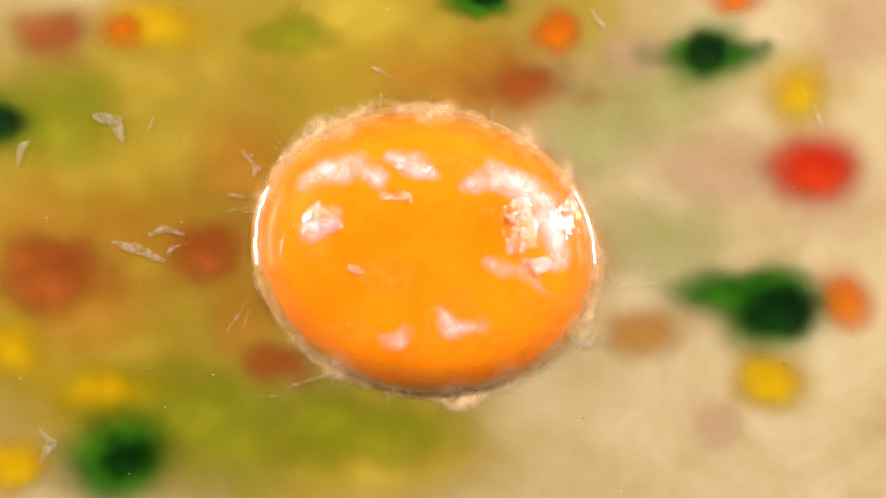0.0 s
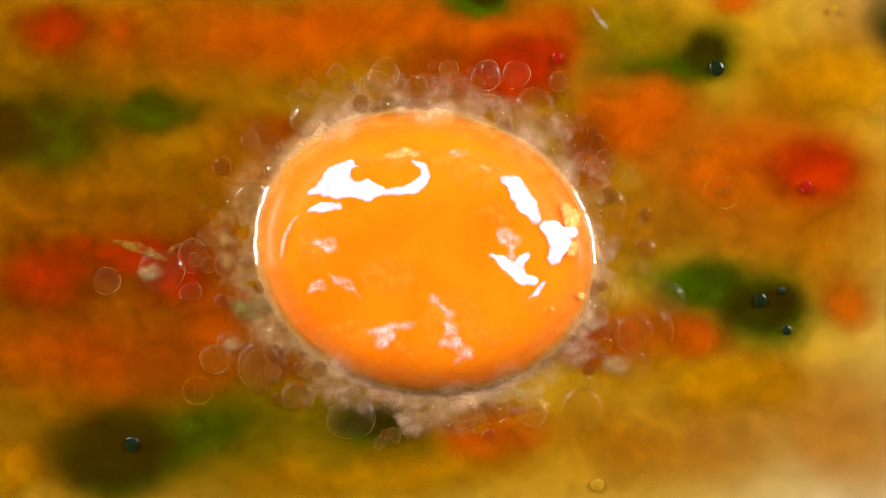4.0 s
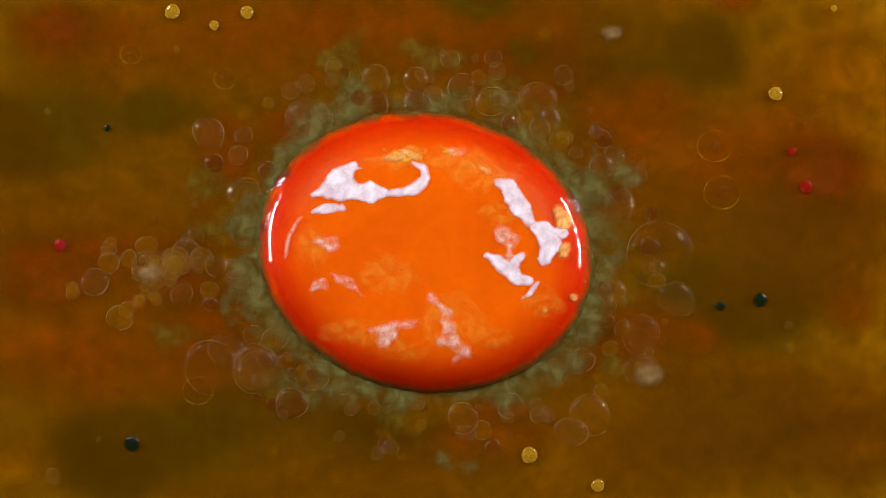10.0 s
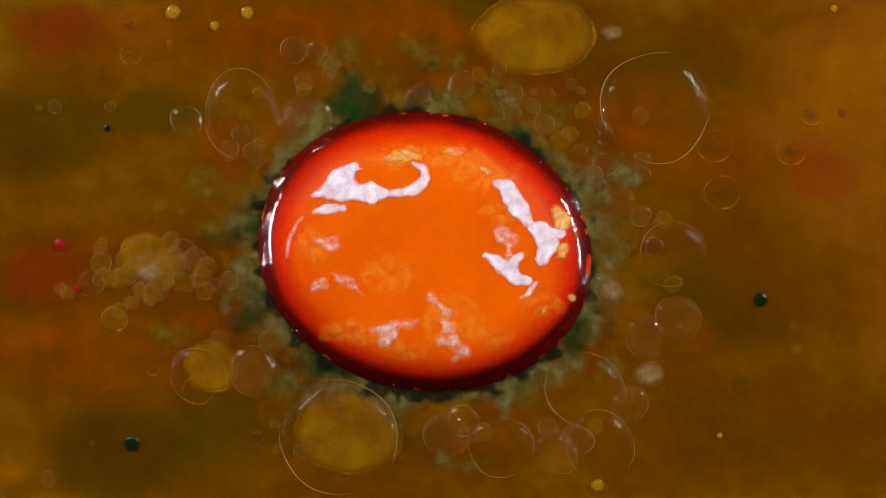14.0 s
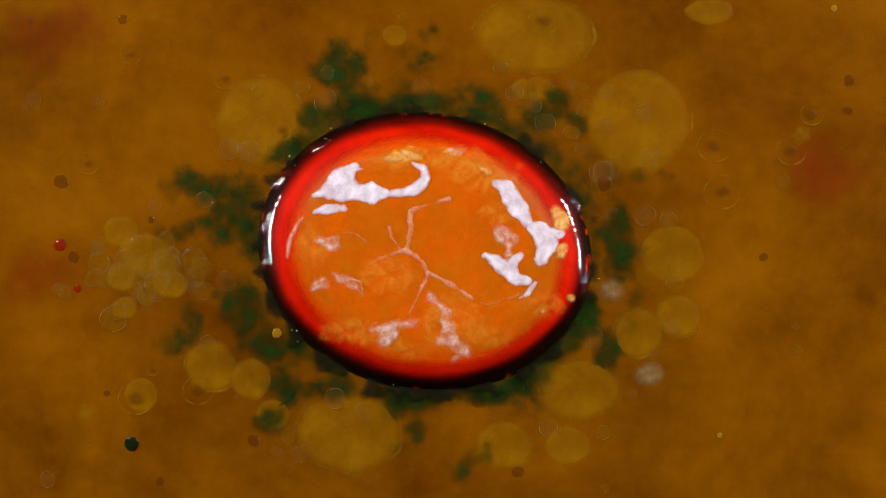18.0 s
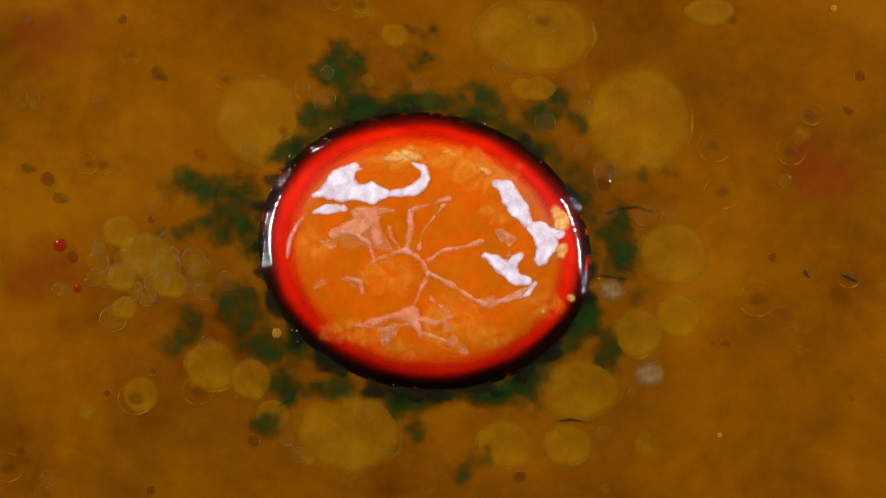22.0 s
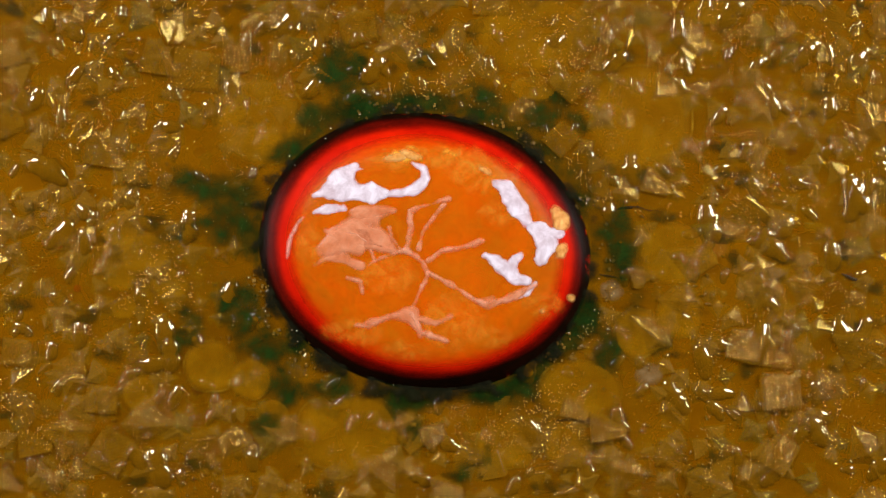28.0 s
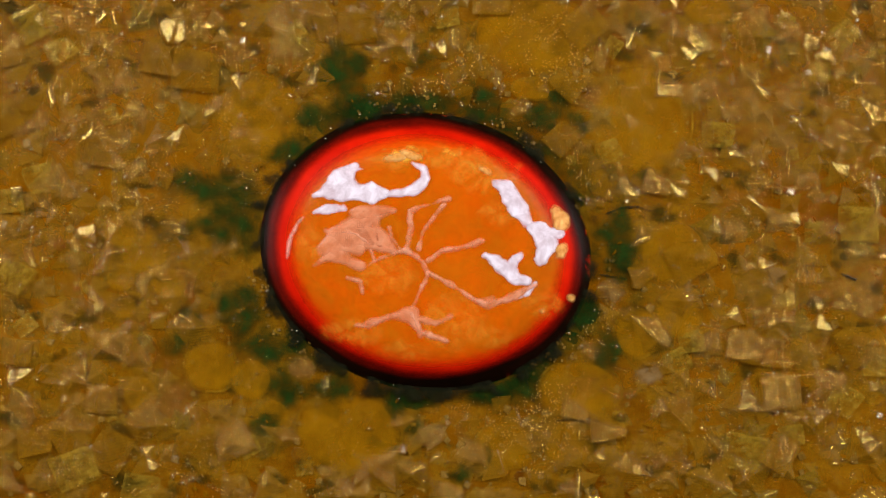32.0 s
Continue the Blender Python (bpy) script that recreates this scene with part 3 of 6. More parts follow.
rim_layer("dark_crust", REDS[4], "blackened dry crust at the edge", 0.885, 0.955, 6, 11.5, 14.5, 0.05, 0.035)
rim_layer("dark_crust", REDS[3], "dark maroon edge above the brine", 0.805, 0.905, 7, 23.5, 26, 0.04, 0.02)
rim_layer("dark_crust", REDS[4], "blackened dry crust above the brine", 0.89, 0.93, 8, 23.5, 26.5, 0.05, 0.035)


def gloss_material(name, amount, rough, bump, bump_mm, breakup=0.0, break_mm=1.5, tone=(1, 1, 1)):
    """A clear wet film that only shines."""
    m, n, l, p = nodes_of(name)
    clear, shine, mix = n.new("ShaderNodeBsdfTransparent"), n.new("ShaderNodeBsdfGlossy"), n.new("ShaderNodeMixShader")
    shine.inputs["Roughness"].default_value = rough
    shine.inputs["Color"].default_value = (*tone, 1)
    at = n.new("ShaderNodeAttribute")
    at.attribute_name = "cover"
    fac = math_node(n, l, "MULTIPLY", at.outputs["Fac"], amount)
    if breakup:
        br = ramp(n, l, noise_node(n, l, break_mm, 4, 0.6, 0.4).outputs["Fac"], [(0.44, 1.0 - breakup), (0.56, 1.0)])
        fac = math_node(n, l, "MULTIPLY", fac, br.outputs["Color"])
    bn = n.new("ShaderNodeBump")
    bn.inputs["Strength"].default_value, bn.inputs["Distance"].default_value = bump, bump_mm * 0.35 * MM
    l.new(noise_node(n, l, bump_mm, 4, 0.6).outputs["Fac"], bn.inputs["Height"])
    l.new(bn.outputs["Normal"], shine.inputs["Normal"])
    l.new(fac, mix.inputs[0])
    l.new(clear.outputs[0], mix.inputs[1])
    l.new(shine.outputs[0], mix.inputs[2])
    l.new(mix.outputs[0], n["Material Output"].inputs["Surface"])
    return m


GLOSS = gloss_material("clear_wet_film", 0.12, 0.02, 0.10, 1.6, 0.5, 2.4)
CRINKLE = gloss_material("crinkled_wet_film", 0.35, 0.04, 1.0, 0.8, 0.9, 0.7)
EDGE = film_material("cloudy_edge", (0.045, 0.030, 0.004), (0.13, 0.10, 0.02), 1.6, alpha=0.85, rough=0.4, spec=0.05, breakup=0.55, break_mm=1.5)
edge = polar("cloudy_edge", EDGE, "cloudy grey-brown gel creeping over the yolk's edge", 0.88, 1.02, lambda r: YH * (1 - r ** 7) + 0.135, 20,
             fade=lambda f, u, v: smooth(0.905, 0.98, float(yolk_r(u, v)) + 0.035 * float(fbm(np.array(u), np.array(v), 34, 19, 4))))
moves(edge, [(t, 0, 0, sunk(t) - (1.0 if t < 8 else 0.14 if t < 9 else 0.0 if t < 12 else min(1.2, 0.4 * (t - 11)))) for t in range(33)])


def collar(r):
    """Height of the wet white that climbs the yolk's side, millimetres."""
    return 0.45 + 2.0 * max(0.0, 1 - (r - 0.905) / 0.13) ** 1.6


COLLAR = film_material("soft_white_collar", (0.66, 0.34, 0.11), (0.78, 0.54, 0.32), 2.5, alpha=0.4, rough=0.4, spec=0.1, breakup=0.9, break_mm=1.6)
soft_edge = polar("albumen_collar", COLLAR, "soft cloudy white that climbs the yolk's edge", 0.908, 1.03, collar, 16, wob=0.012,
                  fade=lambda f, u, v: smooth(0.0, 0.45, f + 0.25 * float(fbm(np.array(u), np.array(v), 30, 71, 3))) * (1 - smooth(0.55, 1.0, f + 0.45 * float(fbm(np.array(u), np.array(v), 55, 72, 5)))))
moves(soft_edge, [(0, 0, 0, 0), (3, 0, 0, 0), (4.5, 0, 0, -0.3), (6, 0, 0, -1.3), (7.5, 0, 0, -2.0), (32, 0, 0, -2.2)])
men = polar("wet_meniscus", GLOSS, "clear glistening meniscus round the yolk", 0.91, 1.02, lambda r: collar(r) + 0.05, 24, fade=lambda f, u, v: smooth(0.05, 0.3, f) * (1 - smooth(0.7, 1.0, f)))
moves(men, [(0, 0, 0, 0), (7, 0, 0, 0), (9, 0, 0, -0.25), (11, 0, 0, -0.9), (13, 0, 0, -1.8), (32, 0, 0, -2.4)])
men = polar("wet_rim", GLOSS, "clear glistening wet rim round the yolk", 0.87, 0.96, lambda r: YH * (1 - r ** 7) + 0.18, 14, fade=lambda f, u, v: smooth(0.16, 0.24, f) * (1 - smooth(0.28, 0.38, f)))
moves(men, eased([(0, 0, 0, -1.2), (7.5, 0, 0, -1.2), (9.5, 0, 0, -0.25), (16, 0, 0, -0.5), (24, 0, 0, -0.56), (28, 0, 0, -1.0), (32, 0, 0, -1.2)]))
veil = polar("amber_fringe", VEIL, "soft translucent fringe at the yolk's edge", 0.76, 1.0, lambda r: YH * (1 - r ** 7) + 0.12, 14,
             fade=lambda f, u, v: smooth(0.0, 0.9, f))
moves(veil, [(0, 0, 0, 0), (5, 0, 0, 0), (6, 0, 0, -0.18), (7, 0, 0, -0.6), (32, 0, 0, -1.6)])
for gap, t0 in ((0.03, 4.7), (0.055, 3.7)):
    wet = polar("wet_membrane", MEMBRANE, "milky wet membrane", 0.002, 0.95, lambda r, g=gap: YH * (1 - r ** 7) + g, 30, fade=lambda f, u, v: 1 - smooth(0.8, 1.0, f))
    moves(wet, [(0, 0, 0, 0), (t0 - 0.6, 0, 0, 0), (t0, 0, 0, -0.02), (t0 + 0.4, 0, 0, -0.08), (t0 + 1.2, 0, 0, -0.3), (32, 0, 0, -1.6)])


def on_yolk(name, field, box, step, material, label, lift=0.05, soft=6.0, rows=None, gap=0.10):
    ob = film(name, field, box, step, lambda u, v: dome(u, v) + gap, lift, soft, material, yolk)
    tagged(ob, label)
    moves(ob, eased(rows) if rows else SINK)
    return ob


def drift(dx, dy, start=0.0, depth=-0.8):
    """Rows of a patch that sinks with the yolk and is drawn inwards by (dx, dy) plan units in all."""
    k = UNIT
    rows = []
    for t, f, z in ((0, 0, 0), (1.5, 0.05, 0), (2.2, 0.08, 0), (2.9, 0.12, 0), (3.5, 0.15, 0), (4.5, 0.28, -0.01), (5.4, 0.38, -0.02), (6, 0.45, -0.03), (9, 0.75, -0.2), (13, 0.92, -0.42), (17, 1, -0.52), (32, 1, -0.6)):
        rows.append((t, -dx * k * (1 - f), dy * k * (1 - f), z + start * (1 - smooth(2.4, 4.2, t))))
    return rows


def strokes(*lines, noise_amp=3.0, size=22, seed=1, holes=()):
    def field(x, y):
        f = np.full(np.shape(x), -1e9)
        for pts in lines:
            f = np.maximum(f, stroke(x, y, pts))
        for h in holes:
            f = np.minimum(f, -blob(x, y, *h))
        return f + noise_amp * fbm(x, y, size, seed)
    return field


# white film patches that stand in for the soft lamps' reflections
on_yolk("white_sheen_film", strokes(((562, 345, 6), (585, 336, 16), (610, 326, 30), (632, 325, 30), (660, 342, 18), (686, 342, 8)), ((615, 304, 12), (632, 293, 7)),
                              holes=((645, 312, 15, 13),), noise_amp=5, size=18, seed=4), (530, 265, 720, 385), 3, MILK_SHEEN, "milky white film patch, lamp reflection put in its colour", rows=drift(9, 6, -0.4))
on_yolk("white_sheen_film", strokes(((684, 342, 7), (712, 341, 9), (736, 334, 12), (752, 316, 10), (750, 298, 8), (730, 287, 3)), noise_amp=3, size=14, holes=((712, 309, 20, 19),), seed=9),
        (665, 270, 780, 365), 2.6, MILK_SHEEN, "hook-shaped white film patch, lamp reflection put in its colour", rows=drift(0, 4, -0.4))
on_yolk("white_sheen_film", strokes(((874, 326, 8), (892, 330, 14), (902, 350, 18), (914, 370, 18), (930, 394, 11)), noise_amp=5, size=16, seed=6), (850, 300, 965, 420), 3, MILK_SHEEN,
        "curved white film patch, lamp reflection put in its colour", rows=drift(-18, 8, -1.3))
on_yolk("white_sheen_film", strokes(((936, 402, 11), (954, 410, 18), (962, 432, 22), (954, 458, 13)), ((958, 415, 14), (984, 412, 11)), noise_amp=6, size=16, seed=8), (915, 375, 1025, 485), 3, MILK_SHEEN,
        "ragged white film patch, lamp reflection put in its colour", rows=drift(-28, 2, -1.3))
on_yolk("white_sheen_film", strokes(((858, 452, 8), (876, 462, 12), (892, 478, 15), (912, 494, 15), (930, 498, 9)), ((898, 478, 12), (908, 460, 10), (918, 450, 6)), noise_amp=4, size=12, seed=11, holes=((923, 479, 9, 8),)),
        (840, 435, 950, 520), 2.6, MILK_SHEEN, "small ragged film patch, lamp reflection put in its colour", rows=drift(-14, 0, -1.3))
on_yolk("white_sheen_film", strokes(((914, 530, 2), (930, 520, 6), (944, 500, 4)), noise_amp=3, size=12), (900, 485, 960, 545), 2.6, MILK_SHEEN, "thin film sliver, lamp reflection put in its white colour", rows=drift(-18, 0, -1.3))
on_yolk("white_sheen_film", strokes(((560, 376, 4), (585, 369, 10), (610, 368, 7)), noise_amp=4, size=14, seed=12), (540, 348, 630, 395), 2.8, MILK_SHEEN, "small film patch, lamp reflection put in its white colour", rows=drift(10, 4, -0.4))
HAZY = film_material("thin_milky_sheen", (0.82, 0.38, 0.24), (0.86, 0.60, 0.54), 1.2, alpha=0.7, rough=0.2, spec=0.4, power=0.8, breakup=0.6, break_mm=1.2)
on_yolk("white_sheen_film", strokes(((514, 456, 3), (518, 425, 6), (530, 398, 5), (542, 384, 3)), noise_amp=3, size=12), (498, 372, 560, 470), 2.6, HAZY, "thin film sliver, lamp reflection put in its white colour", rows=drift(12, 2, -0.4))
# broad lamp reflections on the wet membrane, painted as pale soft patches
SOFT_SHEEN = film_material("soft_sheen", (0.72, 0.40, 0.26), (0.74, 0.57, 0.56), 3, alpha=0.92, rough=0.4, spec=0.12, breakup=0.6, break_mm=3.0, power=0.9, break_detail=3)
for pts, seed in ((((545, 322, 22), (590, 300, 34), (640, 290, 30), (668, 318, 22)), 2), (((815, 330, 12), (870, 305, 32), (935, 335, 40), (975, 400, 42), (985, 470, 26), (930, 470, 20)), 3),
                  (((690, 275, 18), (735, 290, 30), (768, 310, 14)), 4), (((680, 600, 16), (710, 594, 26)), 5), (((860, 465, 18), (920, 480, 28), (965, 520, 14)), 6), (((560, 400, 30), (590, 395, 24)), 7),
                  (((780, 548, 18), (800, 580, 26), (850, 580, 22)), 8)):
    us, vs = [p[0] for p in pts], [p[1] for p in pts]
    on_yolk("soft_sheen", strokes(pts, noise_amp=16, size=40, seed=seed), (min(us) - 55, min(vs) - 55, max(us) + 55, max(vs) + 55), 5, SOFT_SHEEN, "soft lamp reflection on the wet membrane, put in as pale colour", soft=34,
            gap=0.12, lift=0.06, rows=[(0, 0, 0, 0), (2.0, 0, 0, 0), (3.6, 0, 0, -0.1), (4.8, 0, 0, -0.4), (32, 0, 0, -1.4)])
for pts, seed in ((((556, 512, 3), (575, 500, 5)), 23), (((592, 482, 4), (612, 494, 7), (628, 505, 8), (646, 524, 3)), 3), (((664, 588, 8), (690, 590, 16), (712, 578, 13), (732, 572, 6)), 5), (((684, 604, 9), (690, 585, 10)), 25),
                  (((764, 532, 10), (790, 552, 14), (786, 580, 13), (778, 598, 10)), 7), (((776, 604, 8), (800, 612, 14), (820, 626, 9), (800, 640, 6)), 17), (((795, 265, 4), (815, 270, 6)), 8),
                  (((876, 412, 10), (900, 425, 12), (896, 455, 8)), 9), (((570, 425, 9), (590, 435, 13)), 10)):
    us, vs = [p[0] for p in pts], [p[1] for p in pts]
    on_yolk("pale_film", strokes([(a, b, w + 4) for a, b, w in pts], noise_amp=14, size=26, seed=seed), (min(us) - 34, min(vs) - 34, max(us) + 34, max(vs) + 34), 3, HAZE, "thin pinkish film patch", soft=11,
            rows=drift(6 if us[0] < 754 else -6, -4, -0.5)[:-1] + [(19, 0, 0, -0.55), (22.5, 0, 0, -0.70), (32, 0, 0, -0.8)])
for cx, cy, rx, ry, turn in ((986, 389, 18, 28, -25), (988, 448, 11, 20, 25), (702, 279, 26, 9, -8), (728, 272, 22, 8, 12), (1004, 528, 8, 7, 20), (855, 300, 14, 6, 30), (955, 552, 6, 5, 0)):
    on_yolk("yellow_flake", lambda x, y, a=(cx, cy, rx, ry, turn): blob(x, y, *a) + min(7, a[3] * 0.5) * fbm(x, y, 22, int(a[0]), 5), span(cx, cy, rx + 16, ry + 16), 2.2, FLAKE,
            "raised pale yellow flake", lift=0.12, soft=7, rows=drift(-22 if cx > 900 else 0, 5, -1.3))
CRACKLE = film_material("dark_wet_rim", (0.03, 0.004, 0.002), (0.30, 0.02, 0.006), 0.9, alpha=0.7, rough=0.1, spec=0.5, breakup=0.5, break_mm=1.0)
for cx, cy, rx, ry, turn, lo, hi in ((502, 316, 30, 13, -38, 6.5, 8.5), (1014, 352, 12, 42, -28, 6.5, 8.5), (1030, 500, 12, 36, 12, 8, 11), (472, 470, 9, 60, 8, 8, 12), (476, 395, 8, 60, 14, 7, 10),
                                     (1042, 405, 8, 50, -8, 9, 13), (660, 209, 12, 6, 0, 17, 19), (818, 214, 14, 6, 10, 17, 19), (446, 452, 14, 10, 30, 18, 20), (560, 262, 26, 8, -30, 9, 12)):
    wide = max(rx, ry)
    for nm, mt, gap, words in (("blister", CRACKLE, 0.10, "dark crusted blister"), ("wet_crinkle", CRINKLE, 0.22, "glistening wet crinkle")):
        on_yolk(nm, lambda x, y, a=(cx, cy, rx, ry, turn): blob(x, y, *a) + 8 * fbm(x, y, 15, int(a[0]), 5), span(cx, cy, wide + 14, wide + 14), 3, mt, words,
                lift=0.3, soft=12, gap=gap, rows=[(0, 0, 0, -1.9), (lo, 0, 0, -1.2), (hi, 0, 0, -0.35), (16, 0, 0, -0.5), (22, 0, 0, -0.56), (26, 0, 0, -0.9), (32, 0, 0, -1.2)])
for cx, cy, rx, ry, seed in ((770, 275, 90, 24, 2), (690, 285, 50, 20, 3), (850, 305, 70, 36, 4), (690, 485, 56, 40, 5), (800, 570, 60, 56, 6), (870, 600, 36, 26, 7), (620, 590, 60, 30, 8), (960, 540, 40, 36, 9), (560, 440, 30, 40, 10), (880, 380, 40, 26, 11), (720, 620, 60, 20, 12)):
    on_yolk("golden_speck", lambda x, y, a=(cx, cy, rx, ry), sd=seed: blob(x, y, *a) + 16 * fbm(x, y, 22, sd), span(cx, cy, rx + 25, ry + 25), 3.5, GOLDEN, "grainy golden yellow speckling",
            lift=0.03, soft=16, gap=0.07)
RICH = film_material("rich_golden_speck", (0.80, 0.22, 0.006), (0.92, 0.46, 0.05), 0.7, alpha=0.85, rough=0.25, power=0.8, breakup=0.85, break_mm=1.0, bump=0.3, bump_mm=0.4)
for cx, cy, rx, ry in ((715, 274, 34, 13), (742, 262, 30, 8), (792, 268, 26, 8), (835, 290, 18, 9), (690, 262, 16, 6)):
    on_yolk("golden_fleck", lambda x, y, a=(cx, cy, rx, ry): blob(x, y, *a) + 9 * fbm(x, y, 16, int(a[0]), 4), span(cx, cy, rx + 14, ry + 14), 2.6, RICH, "rich golden yellow fleck near the yolk's upper edge", lift=0.06, soft=8, gap=0.09,
            rows=[(0, 0, 0, -0.6), (2.8, 0, 0, -0.5), (4.8, 0, 0, 0), (10, 0, 0, -0.25), (16, 0, 0, -0.5), (32, 0, 0, -0.62)])
on_yolk("dull_skin", lambda x, y: blob(x, y, 768, 447, 262, 200, 9) + 8 * fbm(x, y, 50, 17), (490, 230, 1045, 665), 8, SKIN, "dull drying orange skin", lift=0.05, soft=30, gap=-0.01,
        rows=[(0, 0, 0, -0.7), (11, 0, 0, -0.6), (17, 0, 0, -0.52), (32, 0, 0, -0.62)])

# veins that grow over the yolk from its middle
for pts, t0, t1 in (
        (((720, 442, 5), (728, 405, 5), (725, 372, 4), (762, 361, 3), (792, 352, 5)), 14.5, 22), (((708, 440, 3), (694, 420, 3), (690, 402, 4)), 15, 20),
        (((720, 442, 4), (690, 452, 3), (664, 463, 3), (655, 470, 2)), 15, 21), (((664, 462, 3), (655, 432, 3), (632, 413, 3), (608, 411, 3)), 19, 23),
        (((718, 442, 5), (748, 464, 5), (757, 488, 5), (742, 520, 3), (725, 555, 3)), 14.5, 22), (((725, 555, 3), (690, 560, 3), (655, 580, 4), (633, 577, 3)), 18.5, 24),
        (((757, 482, 2), (800, 505, 5), (834, 530, 3)), 15, 21), (((834, 530, 4), (862, 541, 6), (905, 526, 6), (943, 505, 3)), 20.5, 24.5),
        (((757, 462, 3), (782, 443, 3), (820, 438, 3), (850, 427, 8)), 21, 24.5), (((742, 440, 4), (748, 410, 4), (785, 362, 4)), 21, 25.5),
        (((728, 555, 5), (745, 590, 6), (790, 606, 4)), 21.5, 26), (((618, 492, 4), (640, 500, 4), (645, 520, 3)), 17, 22)):
    us, vs = [p[0] for p in pts], [p[1] for p in pts]
    on_yolk("vein", strokes([(a, b, w + 1.6) for a, b, w in pts], noise_amp=4.5, size=15, seed=int(us[0])), (min(us) - 16, min(vs) - 16, max(us) + 16, max(vs) + 16), 2.6, VEIN, "thin pale pink vein",
            lift=0.14, soft=6, gap=0.0,
            rows=[(0, 0, 0, -0.8), (t0, 0, 0, -0.62), (t1, 0, 0, -0.48), (32, 0, 0, -0.54)])
for pts, t0, t1 in ((((609, 412, 3), (640, 408, 8), (660, 385, 14), (668, 366, 5)), 18.5, 21.5), (((615, 366, 3), (645, 372, 9), (664, 395, 12), (672, 430, 4)), 18.5, 21.8), (((646, 576, 4), (690, 562, 8), (728, 556, 16), (744, 592, 6)), 18.5, 21.5), (((735, 565, 8), (770, 575, 7), (796, 562, 3)), 19, 22), (((852, 540, 8), (868, 532, 5)), 19, 21.5), (((590, 415, 16), (640, 395, 18), (680, 380, 8), (700, 375, 4)), 21, 25.5), (((640, 400, 18), (655, 430, 20), (700, 445, 10)), 21.5, 26.5),
                    (((575, 440, 16), (610, 425, 22), (640, 440, 14)), 23.5, 27.5), (((580, 408, 12), (620, 420, 26), (665, 425, 24), (700, 445, 10)), 22.5, 26.5), (((640, 380, 16), (680, 372, 12), (700, 372, 5)), 21, 25), (((560, 470, 8), (590, 452, 16), (640, 470, 8)), 27, 31)):
    us, vs = [p[0] for p in pts], [p[1] for p in pts]
    on_yolk("pink_web", strokes(pts, noise_amp=10, size=34, seed=int(us[0])), (min(us) - 35, min(vs) - 35, max(us) + 35, max(vs) + 35), 3.5, WEB, "pale pink web of film",
            lift=0.12, soft=8, gap=0.0, rows=[(0, 0, 0, -0.85), (t0, 0, 0, -0.64), (t1, 0, 0, -0.49), (32, 0, 0, -0.55)])

# ---- cloudy white, sludge and discs round the yolk ----


def outside(cx, cy, rx, ry, rough, size, seed):
    return lambda x, y: blob(x, y, cx, cy, rx, ry) + rough * fbm(x, y, size, seed, 5)


def halo_field(x, y):
    r = yolk_r(x, y)
    return 26 - np.abs(r - 0.985) * 330 + 40 * fbm(x, y, 70, 21, 5)


halo = film("albumen_halo", halo_field, (340, 90, 1170, 800), 6, lambda u, v: np.maximum(0.5, dome(u, v) + 0.16), 0.05, 44, FRINGE)
moves(halo, [(0, 0, 0, 0), (4, 0, 0, 0), (6, 0, 0, -0.08), (8, 0, 0, -0.3), (10, 0, 0, -1.2), (32, 0, 0, -1.4)])
tagged(halo, "cloudy pinkish white albumen fringe round the yolk", "egg white", kind="stuff")
foam = film("albumen_foam", lambda x, y: 58 - np.abs(yolk_r(x, y) - 1.0) * 280 + 52 * fbm(x, y, 75, 27, 5), (320, 70, 1190, 820), 7, lambda u, v: 0.42 + 0.2 * fbm(u, v, 50, 12, 4), 0.05, 56, HALO)
tagged(foam, "cloudy pinkish albumen foam spreading round the yolk", "egg white", kind="stuff")
moves(foam, [(0, 0, 0, -0.8), (0.2, 0, 0, -0.7), (1.6, 0, 0, 0.1), (32, 0, 0, 0.1)])
for k in range(26):
    a = 2 * math.pi * k / 26 + rng.uniform(-0.1, 0.1)
    d = rng.uniform(1.06, 1.22)
    cx, cy = YC[0] + YA * d * math.cos(a), YC[1] + YB * d * math.sin(a)
    rx, ry = rng.uniform(18, 42), rng.uniform(16, 34)
    ob = film("albumen_shred", outside(cx, cy, rx, ry, 34, 40, k), span(cx, cy, 85, 80), 5, 0.52 + 0.004 * k, 0.04, 26, HALO)
    tagged(ob, "pale cloudy shred of albumen beside the yolk", "egg white", "albumen shreds round the yolk")
    t0 = rng.uniform(0.2, 2.4)
    dx, dy = (YC[0] - cx) * 0.35 * UNIT, -(YC[1] - cy) * 0.35 * UNIT
    moves(ob, [(0, dx, dy, 0), (t0, dx * 0.8, dy * 0.8, 0), (t0 + 1.4, 0, 0, 0), (15, 0, 0, 0), (19, 0, 0, -0.4), (32, 0, 0, -0.4)])

